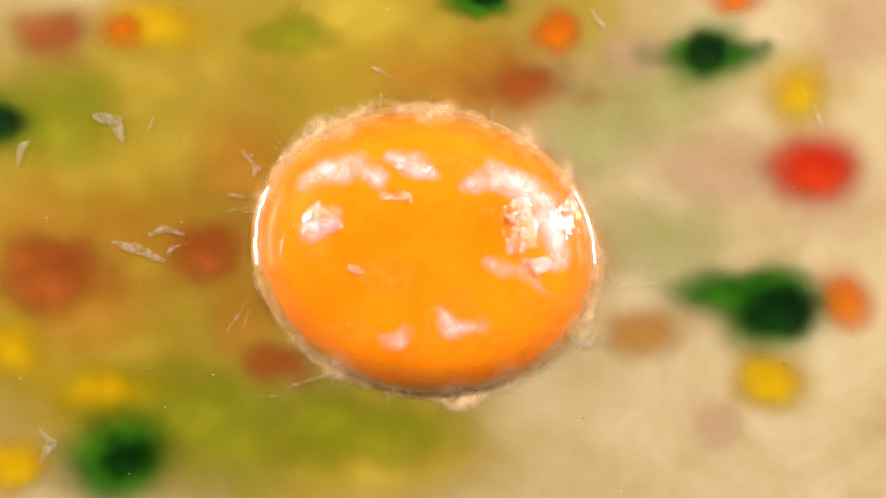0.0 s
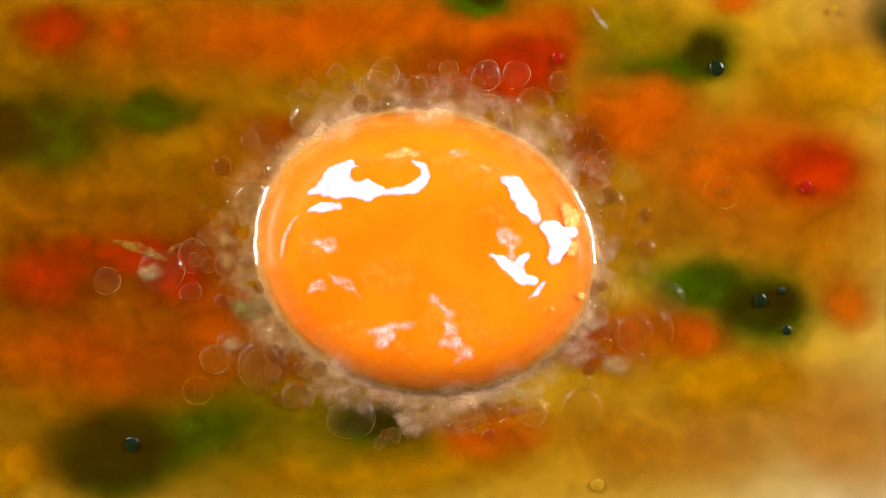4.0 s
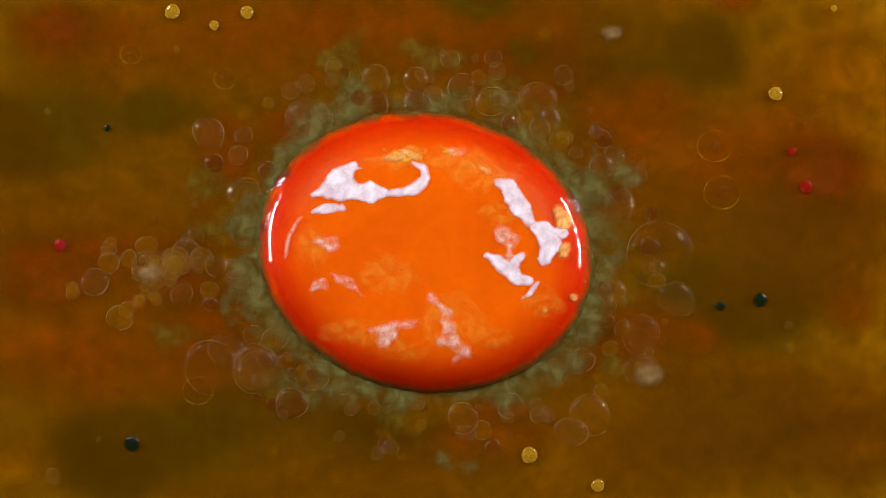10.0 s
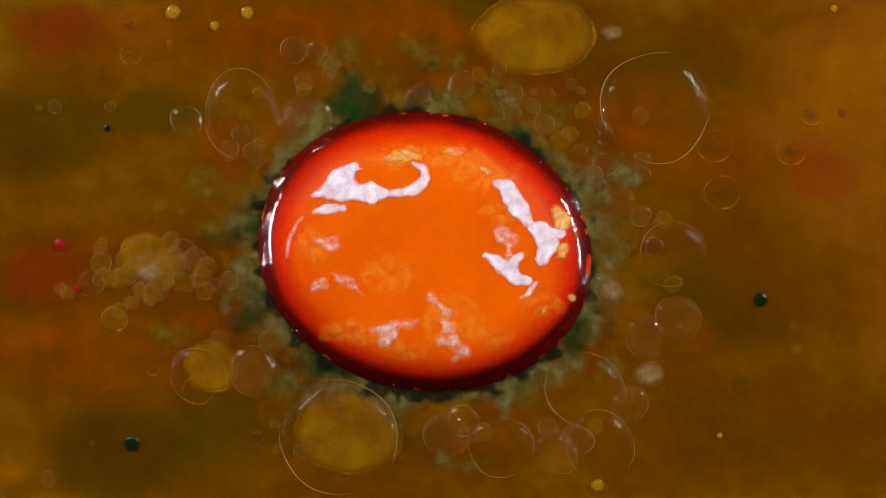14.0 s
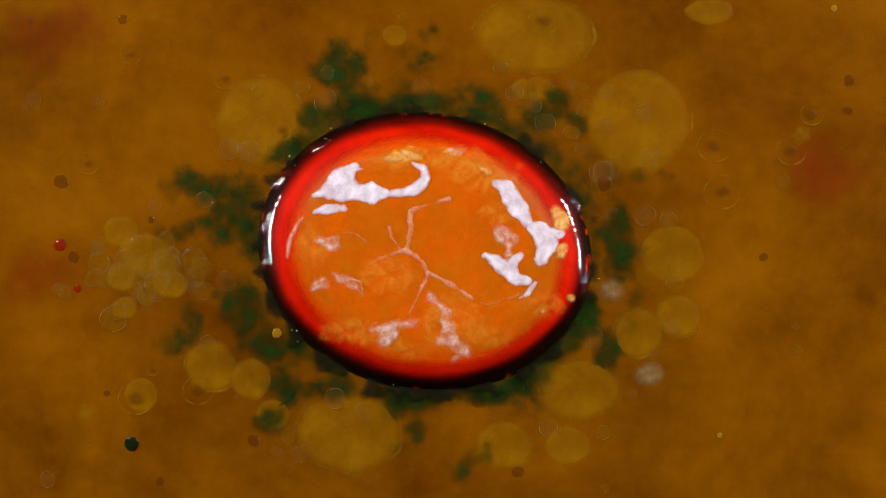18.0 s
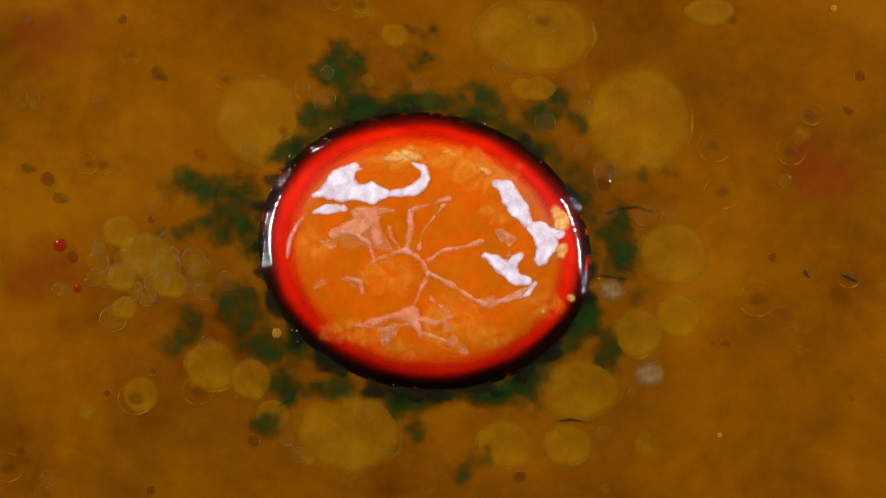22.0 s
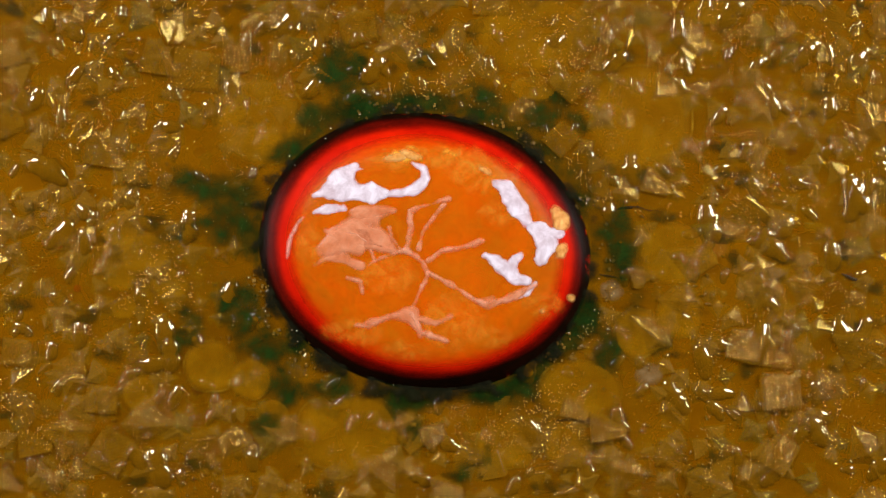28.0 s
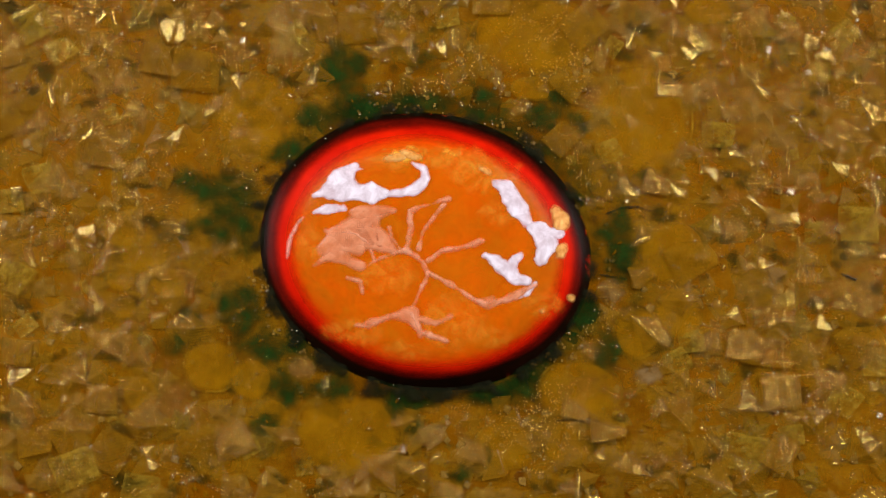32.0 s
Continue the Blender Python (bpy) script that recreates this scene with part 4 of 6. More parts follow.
for cx, cy, rx, ry, seed in ((640, 175, 36, 30, 29), (612, 130, 46, 66, 1), (755, 95, 42, 32, 2), (355, 325, 50, 38, 3), (370, 395, 60, 24, 4), (325, 590, 46, 32, 5), (470, 610, 45, 36, 6),
                             (505, 690, 40, 46, 7), (700, 735, 24, 38, 8), (740, 780, 16, 30, 9), (935, 680, 36, 44, 10), (1085, 620, 26, 46, 11), (1095, 430, 32, 70, 12),
                             (1155, 515, 28, 14, 13), (985, 205, 44, 34, 14), (880, 175, 42, 28, 15), (800, 170, 34, 24, 16), (700, 180, 40, 20, 17), (590, 205, 50, 28, 18),
                             (515, 265, 44, 34, 19), (430, 380, 38, 60, 20), (435, 545, 34, 50, 21), (825, 820, 32, 18, 22), (610, 685, 80, 22, 23), (860, 700, 70, 22, 24),
                             (1030, 560, 26, 60, 25), (1040, 310, 26, 44, 26), (1120, 310, 30, 20, 27), (480, 745, 40, 22, 28)):
    ob = film("green_sludge", outside(cx, cy, rx * 1.4, ry * 1.4, 46, 40, seed + 40), span(cx, cy, rx + 90, ry + 90), 5, OCHRE_Z + 0.03 + 0.004 * seed, 0.02, 46, MOULD)
    tagged(ob, "dark green ragged sludge patch on the ochre gel", "sludge", "green sludge round the yolk")
    far = math.hypot(cx - YC[0], (cy - YC[1]) * 1.2)
    f = max(0.0, 1 - 170 / far)
    dx, dy = (YC[0] - cx) * f * UNIT, -(YC[1] - cy) * f * UNIT
    t0 = rng.uniform(11.8, 13.6)
    moves(ob, [(0, dx, dy, -1.2), (t0, dx, dy, -1.2), (t0 + 0.3, dx * 0.9, dy * 0.9, -0.2), (t0 + 3.5, dx * 0.1, dy * 0.1, 0), (t0 + 6, 0, 0, 0), (23.5, 0, 0, 0), (26, 0, 0, 0.27), (32, 0, 0, 0.33)])
    ob2 = film("grey_sludge", outside(cx, cy, rx * 1.15, ry * 1.15, 44, 50, seed + 40), span(cx, cy, rx + 70, ry + 70), 5, AMBER_Z + 0.03 + 0.004 * seed, 0.03, 32, SLUDGE)
    tagged(ob2, "grey-green cloudy sludge patch in amber liquid", "sludge", "grey sludge round the yolk")
    t0 = rng.uniform(2.5, 4.5)
    moves(ob2, [(0, dx, dy, -1.0), (t0, dx, dy, -1.0), (t0 + 0.2, dx * 0.95, dy * 0.95, -0.1), (t0 + 2.5, dx * 0.1, dy * 0.1, 0), (t0 + 4, 0, 0, 0), (32, 0, 0, 0)])

for cx, cy, rx, ry in ((500, 235, 70, 40), (400, 240, 60, 80), (960, 165, 80, 34), (560, 670, 70, 34), (330, 500, 60, 40), (600, 690, 70, 30), (250, 520, 80, 30), (900, 735, 60, 30), (1060, 640, 50, 30), (95, 490, 70, 60), (1445, 315, 60, 45), (110, 50, 70, 45)):
    ob = film("rust_stain", outside(cx, cy, rx, ry, 40, 60, int(cx)), span(cx, cy, rx + 50, ry + 50), 7, AMBER_Z + 0.01 + 0.0005 * (cx % 13), 0.02, 40, RUST)
    tagged(ob, "blurred rust-red stain in the amber liquid", "stain", "rust stains in the liquid")
    moves(ob, [(0, 0, 0, -0.9), (3.4, 0, 0, -0.9), (5.5, 0, 0, 0), (32, 0, 0, 0)])

RED_TINT = film_material("faded_red_tint", (0.20, 0.012, 0.0006), (0.26, 0.03, 0.001), 5, alpha=0.42, rough=0.3, spec=0.1, breakup=0.5, break_mm=4)
for cx, cy, rx, ry in ((95, 480, 105, 90), (1455, 312, 100, 85), (110, 58, 120, 80), (480, 245, 60, 36), (560, 690, 60, 26), (960, 165, 60, 30), (20, 860, 70, 40), (520, 190, 50, 26), (565, 140, 42, 24), (600, 722, 60, 26), (1075, 250, 34, 30), (1010, 690, 46, 24)):
    ob = film("red_tint", outside(cx, cy, rx, ry, 50, 70, int(cx)), span(cx, cy, rx + 60, ry + 60), 8, OCHRE_Z + 0.0245 + 0.0001 * (cx % 7), 0.002, 80, RED_TINT)
    tagged(ob, "faded red dye showing through the gel", "stain", "red tints in the gel")
    moves(ob, [(0, 0, 0, -1.0), (9, 0, 0, -1.0), (12, 0, 0, 0), (24, 0, 0, 0), (27, 0, 0, -0.2), (32, 0, 0, -0.2)])

BROWN = film_material("brown_wash", (0.075, 0.024, 0.0004), (0.12, 0.042, 0.0006), 14, alpha=0.55, rough=0.3, spec=0.15, breakup=0.3, break_mm=14)
for cx, cy, rx, ry, z0 in ((1330, 760, 420, 190, AMBER_Z + 0.006), (1060, 90, 260, 130, AMBER_Z + 0.007), (1400, 420, 260, 180, AMBER_Z + 0.008), (700, 800, 320, 110, AMBER_Z + 0.0095),
                           (1330, 740, 420, 250, OCHRE_Z + 0.006), (700, 830, 300, 90, OCHRE_Z + 0.0062), (1500, 30, 160, 120, OCHRE_Z + 0.0065)):
    ob = film("brown_wash", outside(cx, cy, rx, ry, 70, 150, int(cx)), span(cx, cy, rx + 80, ry + 80), 16, z0, 0.002, 150, BROWN)
    tagged(ob, "blurred brown wash in the drying liquid", "stain", "brown washes in the liquid")
    far = (900, -200) if cx > 784 else (-900, 200)
    t0 = 3.4 if z0 < 0.8 else 14.0
    moves(ob, [(0, far[0] * UNIT, -far[1] * UNIT, -0.4 if z0 < 0.8 else 0), (t0, far[0] * UNIT, -far[1] * UNIT, 0), (t0 + 2.2, 0, 0, 0), (32, 0, 0, 0)])

BLOTCH = [film_material("dark_blotch", (0.03, 0.010, 0.0005), (0.07, 0.026, 0.001), 2.5, alpha=0.5, rough=0.3, breakup=0.75, break_mm=1.8, spec=0.1),
          film_material("rust_blotch", (0.16, 0.018, 0.001), (0.25, 0.05, 0.002), 2.5, alpha=0.5, rough=0.3, breakup=0.75, break_mm=1.8, spec=0.1),
          film_material("gold_blotch", (0.26, 0.115, 0.001), (0.36, 0.17, 0.003), 2.5, alpha=0.5, rough=0.3, breakup=0.6, break_mm=2.2, spec=0.1),
          film_material("green_blotch", (0.015, 0.03, 0.003), (0.05, 0.07, 0.008), 2.5, alpha=0.5, rough=0.3, breakup=0.75, break_mm=1.8, spec=0.1)]
for k in range(130):
    early = k < 84
    a, d = rng.uniform(0, 2 * math.pi), rng.uniform(1.05, 1.75 if early else 2.4)
    cx, cy = YC[0] + YA * d * math.cos(a), YC[1] + YB * d * math.sin(a)
    if not early and k % 2:
        cx, cy = rng.uniform(20, 1550), rng.uniform(20, 860)
    rx = rng.uniform(12, 42)
    ry = rx * rng.uniform(0.45, 0.9)
    z0 = (AMBER_Z + 0.012 if early else OCHRE_Z + 0.012) + 0.0003 * (k % 11)
    ob = film("blotch", outside(cx, cy, rx, ry, 20, 26, k + 300), span(cx, cy, rx + 24, ry + 24), 4.5, z0, 0.015, 14 + rx * 0.5, BLOTCH[rng.choice((0, 1, 1, 2, 3) if early else (0, 0, 2, 2, 1))])
    tagged(ob, "small blurred stain in the drying liquid", "stain", "small stains in the liquid")
    t0 = rng.uniform(3.4, 6.5) if early else rng.uniform(14, 20)
    moves(ob, [(0, 0, 0, -1.1), (t0, 0, 0, -1.1), (t0 + 1.6, 0, 0, 0), (32, 0, 0, 0)])

# dark olive sheets laid among the crystals as painted shade
CREVICE_SHADE = film_material("olive_crevice_shade", (0.022, 0.014, 0.0008), (0.065, 0.040, 0.002), 1.5, alpha=0.85, rough=0.4, breakup=0.6, break_mm=1.2, spec=0.05)
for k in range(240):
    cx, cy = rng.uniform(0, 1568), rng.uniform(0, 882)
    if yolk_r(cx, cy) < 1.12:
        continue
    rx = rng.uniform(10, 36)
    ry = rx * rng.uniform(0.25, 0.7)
    ob = film("crevice", outside(cx, cy, rx, ry, 20, 24, k + 700), span(cx, cy, rx + 24, ry + 24), 4.5, OCHRE_Z + 0.25 + 0.0005 * (k % 13), 0.012, 10 + ry * 0.5, CREVICE_SHADE)
    tagged(ob, "dark sheet painted as the shade between salt crystals", "crevice", "crevices between the crystals")
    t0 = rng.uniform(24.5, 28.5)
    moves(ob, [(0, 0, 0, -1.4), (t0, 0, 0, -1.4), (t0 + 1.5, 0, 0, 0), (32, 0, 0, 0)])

for nm, mat, z0, wide, seed, words, rows in (
        ("grey_sludge_ring", SLUDGE, AMBER_Z + 0.2, 38, 31, "grey-green sludge ring hugging the yolk", [(0, 0, 0, -1.1), (5.0, 0, 0, -1.1), (7.5, 0, 0, -0.15), (11, 0, 0, 0), (32, 0, 0, 0)]),
        ("green_sludge_ring", MOULD, OCHRE_Z + 0.16, 28, 33, "dark green sludge ring hugging the yolk", [(0, 0, 0, -1.5), (13, 0, 0, -1.5), (15.5, 0, 0, -0.2), (18, 0, 0, 0), (32, 0, 0, 0)])):
    ob = film(nm, lambda x, y, w=wide, sd=seed: w - np.abs(yolk_r(x, y) - 1.0) * 260 + 50 * fbm(x, y, 80, sd, 5), (340, 80, 1170, 810), 6, z0, 0.04, 34, mat)
    tagged(ob, words, "sludge", kind="stuff")
    moves(ob, rows)

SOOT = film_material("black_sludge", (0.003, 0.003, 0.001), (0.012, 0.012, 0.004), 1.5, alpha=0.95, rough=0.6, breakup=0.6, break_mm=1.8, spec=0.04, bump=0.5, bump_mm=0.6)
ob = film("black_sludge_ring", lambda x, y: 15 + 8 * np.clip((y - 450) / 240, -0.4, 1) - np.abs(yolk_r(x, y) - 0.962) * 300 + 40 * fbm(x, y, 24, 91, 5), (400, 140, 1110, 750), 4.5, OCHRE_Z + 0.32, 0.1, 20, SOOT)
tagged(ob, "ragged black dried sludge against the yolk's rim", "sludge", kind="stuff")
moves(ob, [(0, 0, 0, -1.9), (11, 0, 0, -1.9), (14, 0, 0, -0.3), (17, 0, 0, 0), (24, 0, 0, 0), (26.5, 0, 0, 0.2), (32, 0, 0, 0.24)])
TINT = film_material("olive_tint", (0.12, 0.088, 0.0008), (0.23, 0.165, 0.002), 5, alpha=0.66, rough=0.3, spec=0.1, breakup=0.6, break_mm=7)
for cx, cy, rx, ry in ((140, 230, 380, 260), (1270, 80, 220, 110), (90, 620, 180, 160), (560, 60, 160, 80), (1480, 300, 170, 150), (1150, 560, 130, 110), (380, 820, 220, 90)):
    ob = film("olive_tint", outside(cx, cy, rx, ry, 60, 110, int(cx)), span(cx, cy, rx + 70, ry + 70), 13, OCHRE_Z + 0.007 + 0.0001 * (cx % 9), 0.002, 110, TINT)
    tagged(ob, "blurred olive green tint in the drying gel", "stain", "olive tints in the gel")
    side = 700 if cx > 784 else -700
    moves(ob, [(0, side * UNIT, 0, 0), (14, side * UNIT, 0, 0), (21, side * 0.2 * UNIT, 0, 0), (26, 0, 0, 0), (32, 0, 0, 0)])

for cx, cy, rx, ry, t0 in ((945, 62, 112, 72, 11), (1130, 215, 98, 102, 13), (618, 765, 100, 76, 11), (462, 215, 84, 84, 12), (1025, 690, 78, 56, 12), (375, 650, 52, 48, 11),
                           (1200, 562, 44, 40, 12), (895, 790, 56, 46, 13), (1190, 450, 66, 58, 14), (1130, 590, 50, 46, 12), (445, 670, 40, 38, 12), (258, 450, 46, 40, 10),
                           (215, 410, 34, 30, 13), (1255, 20, 46, 26, 13), (700, 65, 26, 22, 14), (250, 700, 34, 34, 14), (482, 735, 34, 30, 12), (220, 545, 24, 20, 13),
                           (1005, 790, 46, 40, 14), (945, 158, 42, 24, 13), (215, 490, 30, 28, 12), (300, 500, 34, 30, 12)):
    ob = film("oil_disc", lambda x, y, a=(cx, cy, rx, ry): blob(x, y, *a) + 5 * fbm(x, y, 40, int(a[0])), span(cx, cy, rx + 12, ry + 12), max(4, rx / 12), OCHRE_Z + 0.008 + 0.0004 * (cx % 17), 0.1,
              min(rx, ry) * 0.22, OILY)
    tagged(ob, "flat pale ochre disc of a burst bubble", "oil disc", "pale discs in the gel")
    if rx > 38:
        film("edge", lambda x, y, a=(cx, cy, rx, ry): 2.6 - np.abs(blob(x, y, *a) + 5 * fbm(x, y, 40, int(a[0])) - 3) + 1.6 * fbm(x, y, 30, int(a[1])), span(cx, cy, rx + 12, ry + 12), 3.0, OCHRE_Z + 0.03, 0.03, 3, DISC_EDGE, ob)
    moves(ob, [(0, 0, 0, -1.5), (t0, 0, 0, -1.5), (t0 + 2.5, 0, 0, -0.25), (t0 + 4.5, 0, 0, -0.05), (t0 + 6, 0, 0, 0), (24, 0, 0, 0), (26.0, 0, 0, 0.29), (32, 0, 0, 0.32)])

# white threads and shreds of albumen adrift in the first seconds
THREAD = film_material("white_thread", (0.32, 0.22, 0.14), (0.46, 0.37, 0.29), 1.0, alpha=0.45, rough=0.15, spec=0.4, power=1.0, breakup=0.8, break_mm=0.8)
CRACK = film_material("dark_crack", (0.01, 0.006, 0.002), (0.03, 0.018, 0.004), 1.0, alpha=0.9, rough=0.3, power=0.5)
for pts, t1 in ((((170, 205, 8), (205, 215, 14), (215, 245, 8)), 2.0), (((30, 290, 5), (38, 262, 10), (52, 250, 3)), 3.0), (((258, 240, 2), (268, 215, 4), (272, 206, 2)), 1.0),
                (((265, 415, 6), (290, 405, 9), (322, 415, 4)), 1.5), (((398, 592, 2), (420, 560, 4), (442, 525, 3)), 1.5), (((430, 585, 2), (440, 545, 3)), 1.5),
                (((405, 345, 3), (430, 348, 4), (448, 346, 2)), 1.2), (((403, 375, 5), (435, 368, 5)), 1.2), (((488, 245, 2), (508, 268, 3)), 1.2),
                (((500, 690, 2), (540, 675, 5), (590, 660, 4)), 3.0), (((430, 705, 2), (500, 700, 3)), 1.0), (((1075, 480, 3), (1100, 510, 4), (1150, 495, 2)), 2.5), (((1080, 520, 2), (1110, 515, 2), (1165, 505, 2)), 2.0),
                (((1010, 600, 5), (1040, 610, 8), (1060, 585, 4)), 3.2), (((1000, 640, 3), (1030, 615, 5), (1075, 600, 3)), 3.2), (((1130, 350, 2), (1180, 355, 4), (1225, 355, 2)), 0.8),
                (((70, 760, 3), (90, 785, 12), (75, 815, 6)), 1.0), (((660, 120, 3), (680, 130, 6), (695, 140, 2)), 1.2), (((1045, 15, 3), (1060, 35, 6), (1075, 55, 4)), 6.5), (((1425, 165, 2), (1445, 195, 5), (1455, 230, 3)), 2.5),
                (((200, 430, 6), (240, 440, 12), (290, 462, 5)), 4.5), (((290, 460, 4), (305, 440, 6), (330, 430, 3)), 4.5), (((430, 270, 6), (455, 300, 8), (440, 320, 4)), 2.5), (((540, 225, 5), (555, 245, 9)), 2.5)):
    us, vs = [p[0] for p in pts], [p[1] for p in pts]
    ob = film("albumen_thread", strokes(pts, noise_amp=4, size=12, seed=int(us[0])), (min(us) - 14, min(vs) - 14, max(us) + 14, max(vs) + 14), 2.2, 0.56, 0.06, 5, THREAD)
    tagged(ob, "thin white thread of albumen adrift", "egg white", "albumen threads")
    moves(ob, [(0, 0, 0, 0), (t1, 0.3, 0.2, 0), (t1 + 1.2, 1.0, 0.5, -1.0), (32, 1.0, 0.5, -1.0)])
for k in range(80):
    a = rng.uniform(0, 2 * math.pi)
    d0, d1 = rng.uniform(0.95, 1.0), rng.uniform(1.03, 1.10)
    b = a + rng.uniform(-0.06, 0.06)
    c, sn = math.cos(radians(YT)), math.sin(radians(YT))
    ends = []
    for d, g in ((d0, a), ((d0 + d1) / 2, (a + b) / 2 + rng.uniform(-0.012, 0.012)), (d1, b)):
        pu, pv = YA * d * math.cos(g), YB * d * math.sin(g)
        ends.append((YC[0] + pu * c - pv * sn, YC[1] + pu * sn + pv * c, rng.uniform(1.0, 2.4)))
    us, vs = [q[0] for q in ends], [q[1] for q in ends]
    ob = film("albumen_fibre", strokes(ends, noise_amp=2, size=9, seed=k), (min(us) - 7, min(vs) - 7, max(us) + 7, max(vs) + 7), 1.8, lambda u, v: np.maximum(0.6, dome(u, v) + 0.22), 0.06, 3, THREAD)
    tagged(ob, "fine white albumen fibre at the yolk's edge", "egg white", "albumen fibres round the yolk")
    t1 = rng.uniform(2.5, 7)
    moves(ob, [(0, 0, 0, 0), (t1, 0.1, 0.05, 0), (t1 + 1.5, 0.2, 0.1, -1.3), (32, 0.2, 0.1, -1.5)])
for pts, t0 in ((((1075, 378, 1.5), (1100, 368, 2), (1128, 366, 1.5)), 17), (((1062, 486, 1.5), (1085, 490, 2), (1110, 494, 1.5)), 17), (((930, 660, 1.5), (935, 690, 2), (945, 712, 1.5)), 15),
                (((985, 745, 1.5), (1010, 742, 2), (1045, 748, 1)), 18), (((1128, 366, 1), (1150, 373, 1.6), (1170, 372, 1)), 20), (((490, 720, 1), (515, 705, 2), (522, 690, 1)), 16), (((1425, 478, 2), (1432, 492, 2)), 19), (((1490, 485, 2), (1515, 496, 3)), 19)):
    us, vs = [p[0] for p in pts], [p[1] for p in pts]
    ob = film("crack", strokes(pts, noise_amp=2, size=10, seed=int(us[0])), (min(us) - 8, min(vs) - 8, max(us) + 8, max(vs) + 8), 1.6, OCHRE_Z + 0.25, 0.02, 2, CRACK)
    tagged(ob, "thin dark crack in the drying gel", "crack", "cracks in the gel")
    moves(ob, [(0, 0, 0, -1.3), (t0, 0, 0, -1.3), (t0 + 2, 0, 0, 0), (32, 0, 0, 0)])

# ---- bubbles ----


def bubble_meshes(materials, tall, count=6):
    """Uneven caps in each material, and rims of a few tapering arcs, thick for small bubbles and thin for large."""
    caps, rims = [], []
    for s in range(count):
        r = random.Random(s + 60)
        wob = [(k, r.uniform(-1, 1) * a, r.uniform(0, 6.3)) for k, a in ((2, 0.05), (3, 0.035), (5, 0.015))]
        arcs = [(r.uniform(0, 6.3), r.uniform(0.35, 1.1), r.uniform(0.5, 1.0)) for _ in range(3)]

        def outline(a):
            return 1 + sum(w * math.sin(k * a + p) for k, w, p in wob)
        bm = bmesh.new()
        n = 28
        top = bm.verts.new((0, 0, tall))
        last = None
        for f in (0.4, 0.68, 0.80, 0.87, 0.92, 0.96, 0.98, 1.0):
            ring = [bm.verts.new((f * outline(a) * math.cos(a), f * outline(a) * math.sin(a), tall * (1 - f ** 9))) for a in (2 * math.pi * i / n for i in range(n))]
            for i in range(n):
                j = (i + 1) % n
                bm.faces.new((ring[i], ring[j], last[j], last[i]) if last else (ring[i], ring[j], top)).smooth = True
            last = ring
        cap = bpy.data.meshes.new("bubble")
        bm.to_mesh(cap)
        bm.free()
        group = []
        for m in materials:
            one = cap.copy()
            one.materials.append(m)
            group.append(one)
        caps.append(group)
        pair = []
        for thick in (0.034, 0.012):
            bm = bmesh.new()
            n, m = 64, 5
            width = [thick * max(0.06, max(h * max(0.0, 1 - (((2 * math.pi * i / n - c + math.pi) % (2 * math.pi) - math.pi) / w) ** 2) for c, w, h in arcs)) for i in range(n)]
            vs = [[bm.verts.new(((outline(a) + width[i] * math.cos(b)) * math.cos(a), (outline(a) + width[i] * math.cos(b)) * math.sin(a), 0.05 + width[i] * math.sin(b)))
                   for b in (2 * math.pi * j / m for j in range(m))] for i, a in enumerate(2 * math.pi * i / n for i in range(n))]
            for i in range(n):
                if width[i] + width[(i + 1) % n] > thick * 0.14:
                    for j in range(m):
                        bm.faces.new((vs[i][j], vs[(i + 1) % n][j], vs[(i + 1) % n][(j + 1) % m], vs[i][(j + 1) % m])).smooth = True
            mesh = bpy.data.meshes.new("rim")
            bm.to_mesh(mesh)
            bm.free()
            mesh.materials.append(BUBBLE_RIM)
            pair.append(mesh)
        rims.append(pair)
    return caps, rims


CAPS, RIMS = bubble_meshes(BUBBLES, 0.07)
DOMES, DOME_RIMS = bubble_meshes(DOME_MATS, 0.15)


def bubble(u, v, r, t0, t1, label="clear round bubble floating beside the yolk", level=AMBER_Z + 0.06, kinds=(0, 0, 1, 2), wet=True):
    which = rng.randrange(len(CAPS))
    ob = new("bubble")
    new("film_cap", (DOMES if wet else CAPS)[which][3 if r > 46 else rng.choice(kinds)]).parent = ob
    k = r * UNIT * MM
    ob.scale = (k, k * rng.uniform(0.85, 1.0), k)
    ob.location = (*world_xy(u, v, 1), level * MM)
    ob.rotation_euler.z = rng.uniform(0, 6.3)
    new("rim", (DOME_RIMS if wet else RIMS)[which][1 if r > 30 else 0]).parent = ob
    tagged(ob, label, "bubble", "bubbles round the yolk")
    dx, dy = (YC[0] - u) * 0.12 * UNIT, -(YC[1] - v) * 0.12 * UNIT
    deep = -1.0 - r * UNIT * 0.35
    rows = [(0, dx, dy, deep), (t0, dx, dy, deep), (t0 + 0.8, dx * 0.7, dy * 0.7, 0), (max(6, t0 + 2), dx * 0.3, dy * 0.3, 0)]
    if t1 < 7:
        rows = rows[:3] + [(t1 - 0.4, 0, 0, 0.05), (t1, 0, 0, deep), (32, 0, 0, deep)]
        moves(ob, rows)
        return
    rows += [(t1 - 2, 0, 0, 0.1), (t1, 0, 0, -0.3), (t1 + 3, 0, 0, deep), (32, 0, 0, deep)] if t1 < 29 else [(20, 0, 0, 0.02), (32, 0, 0, 0.02)]
    moves(ob, rows)


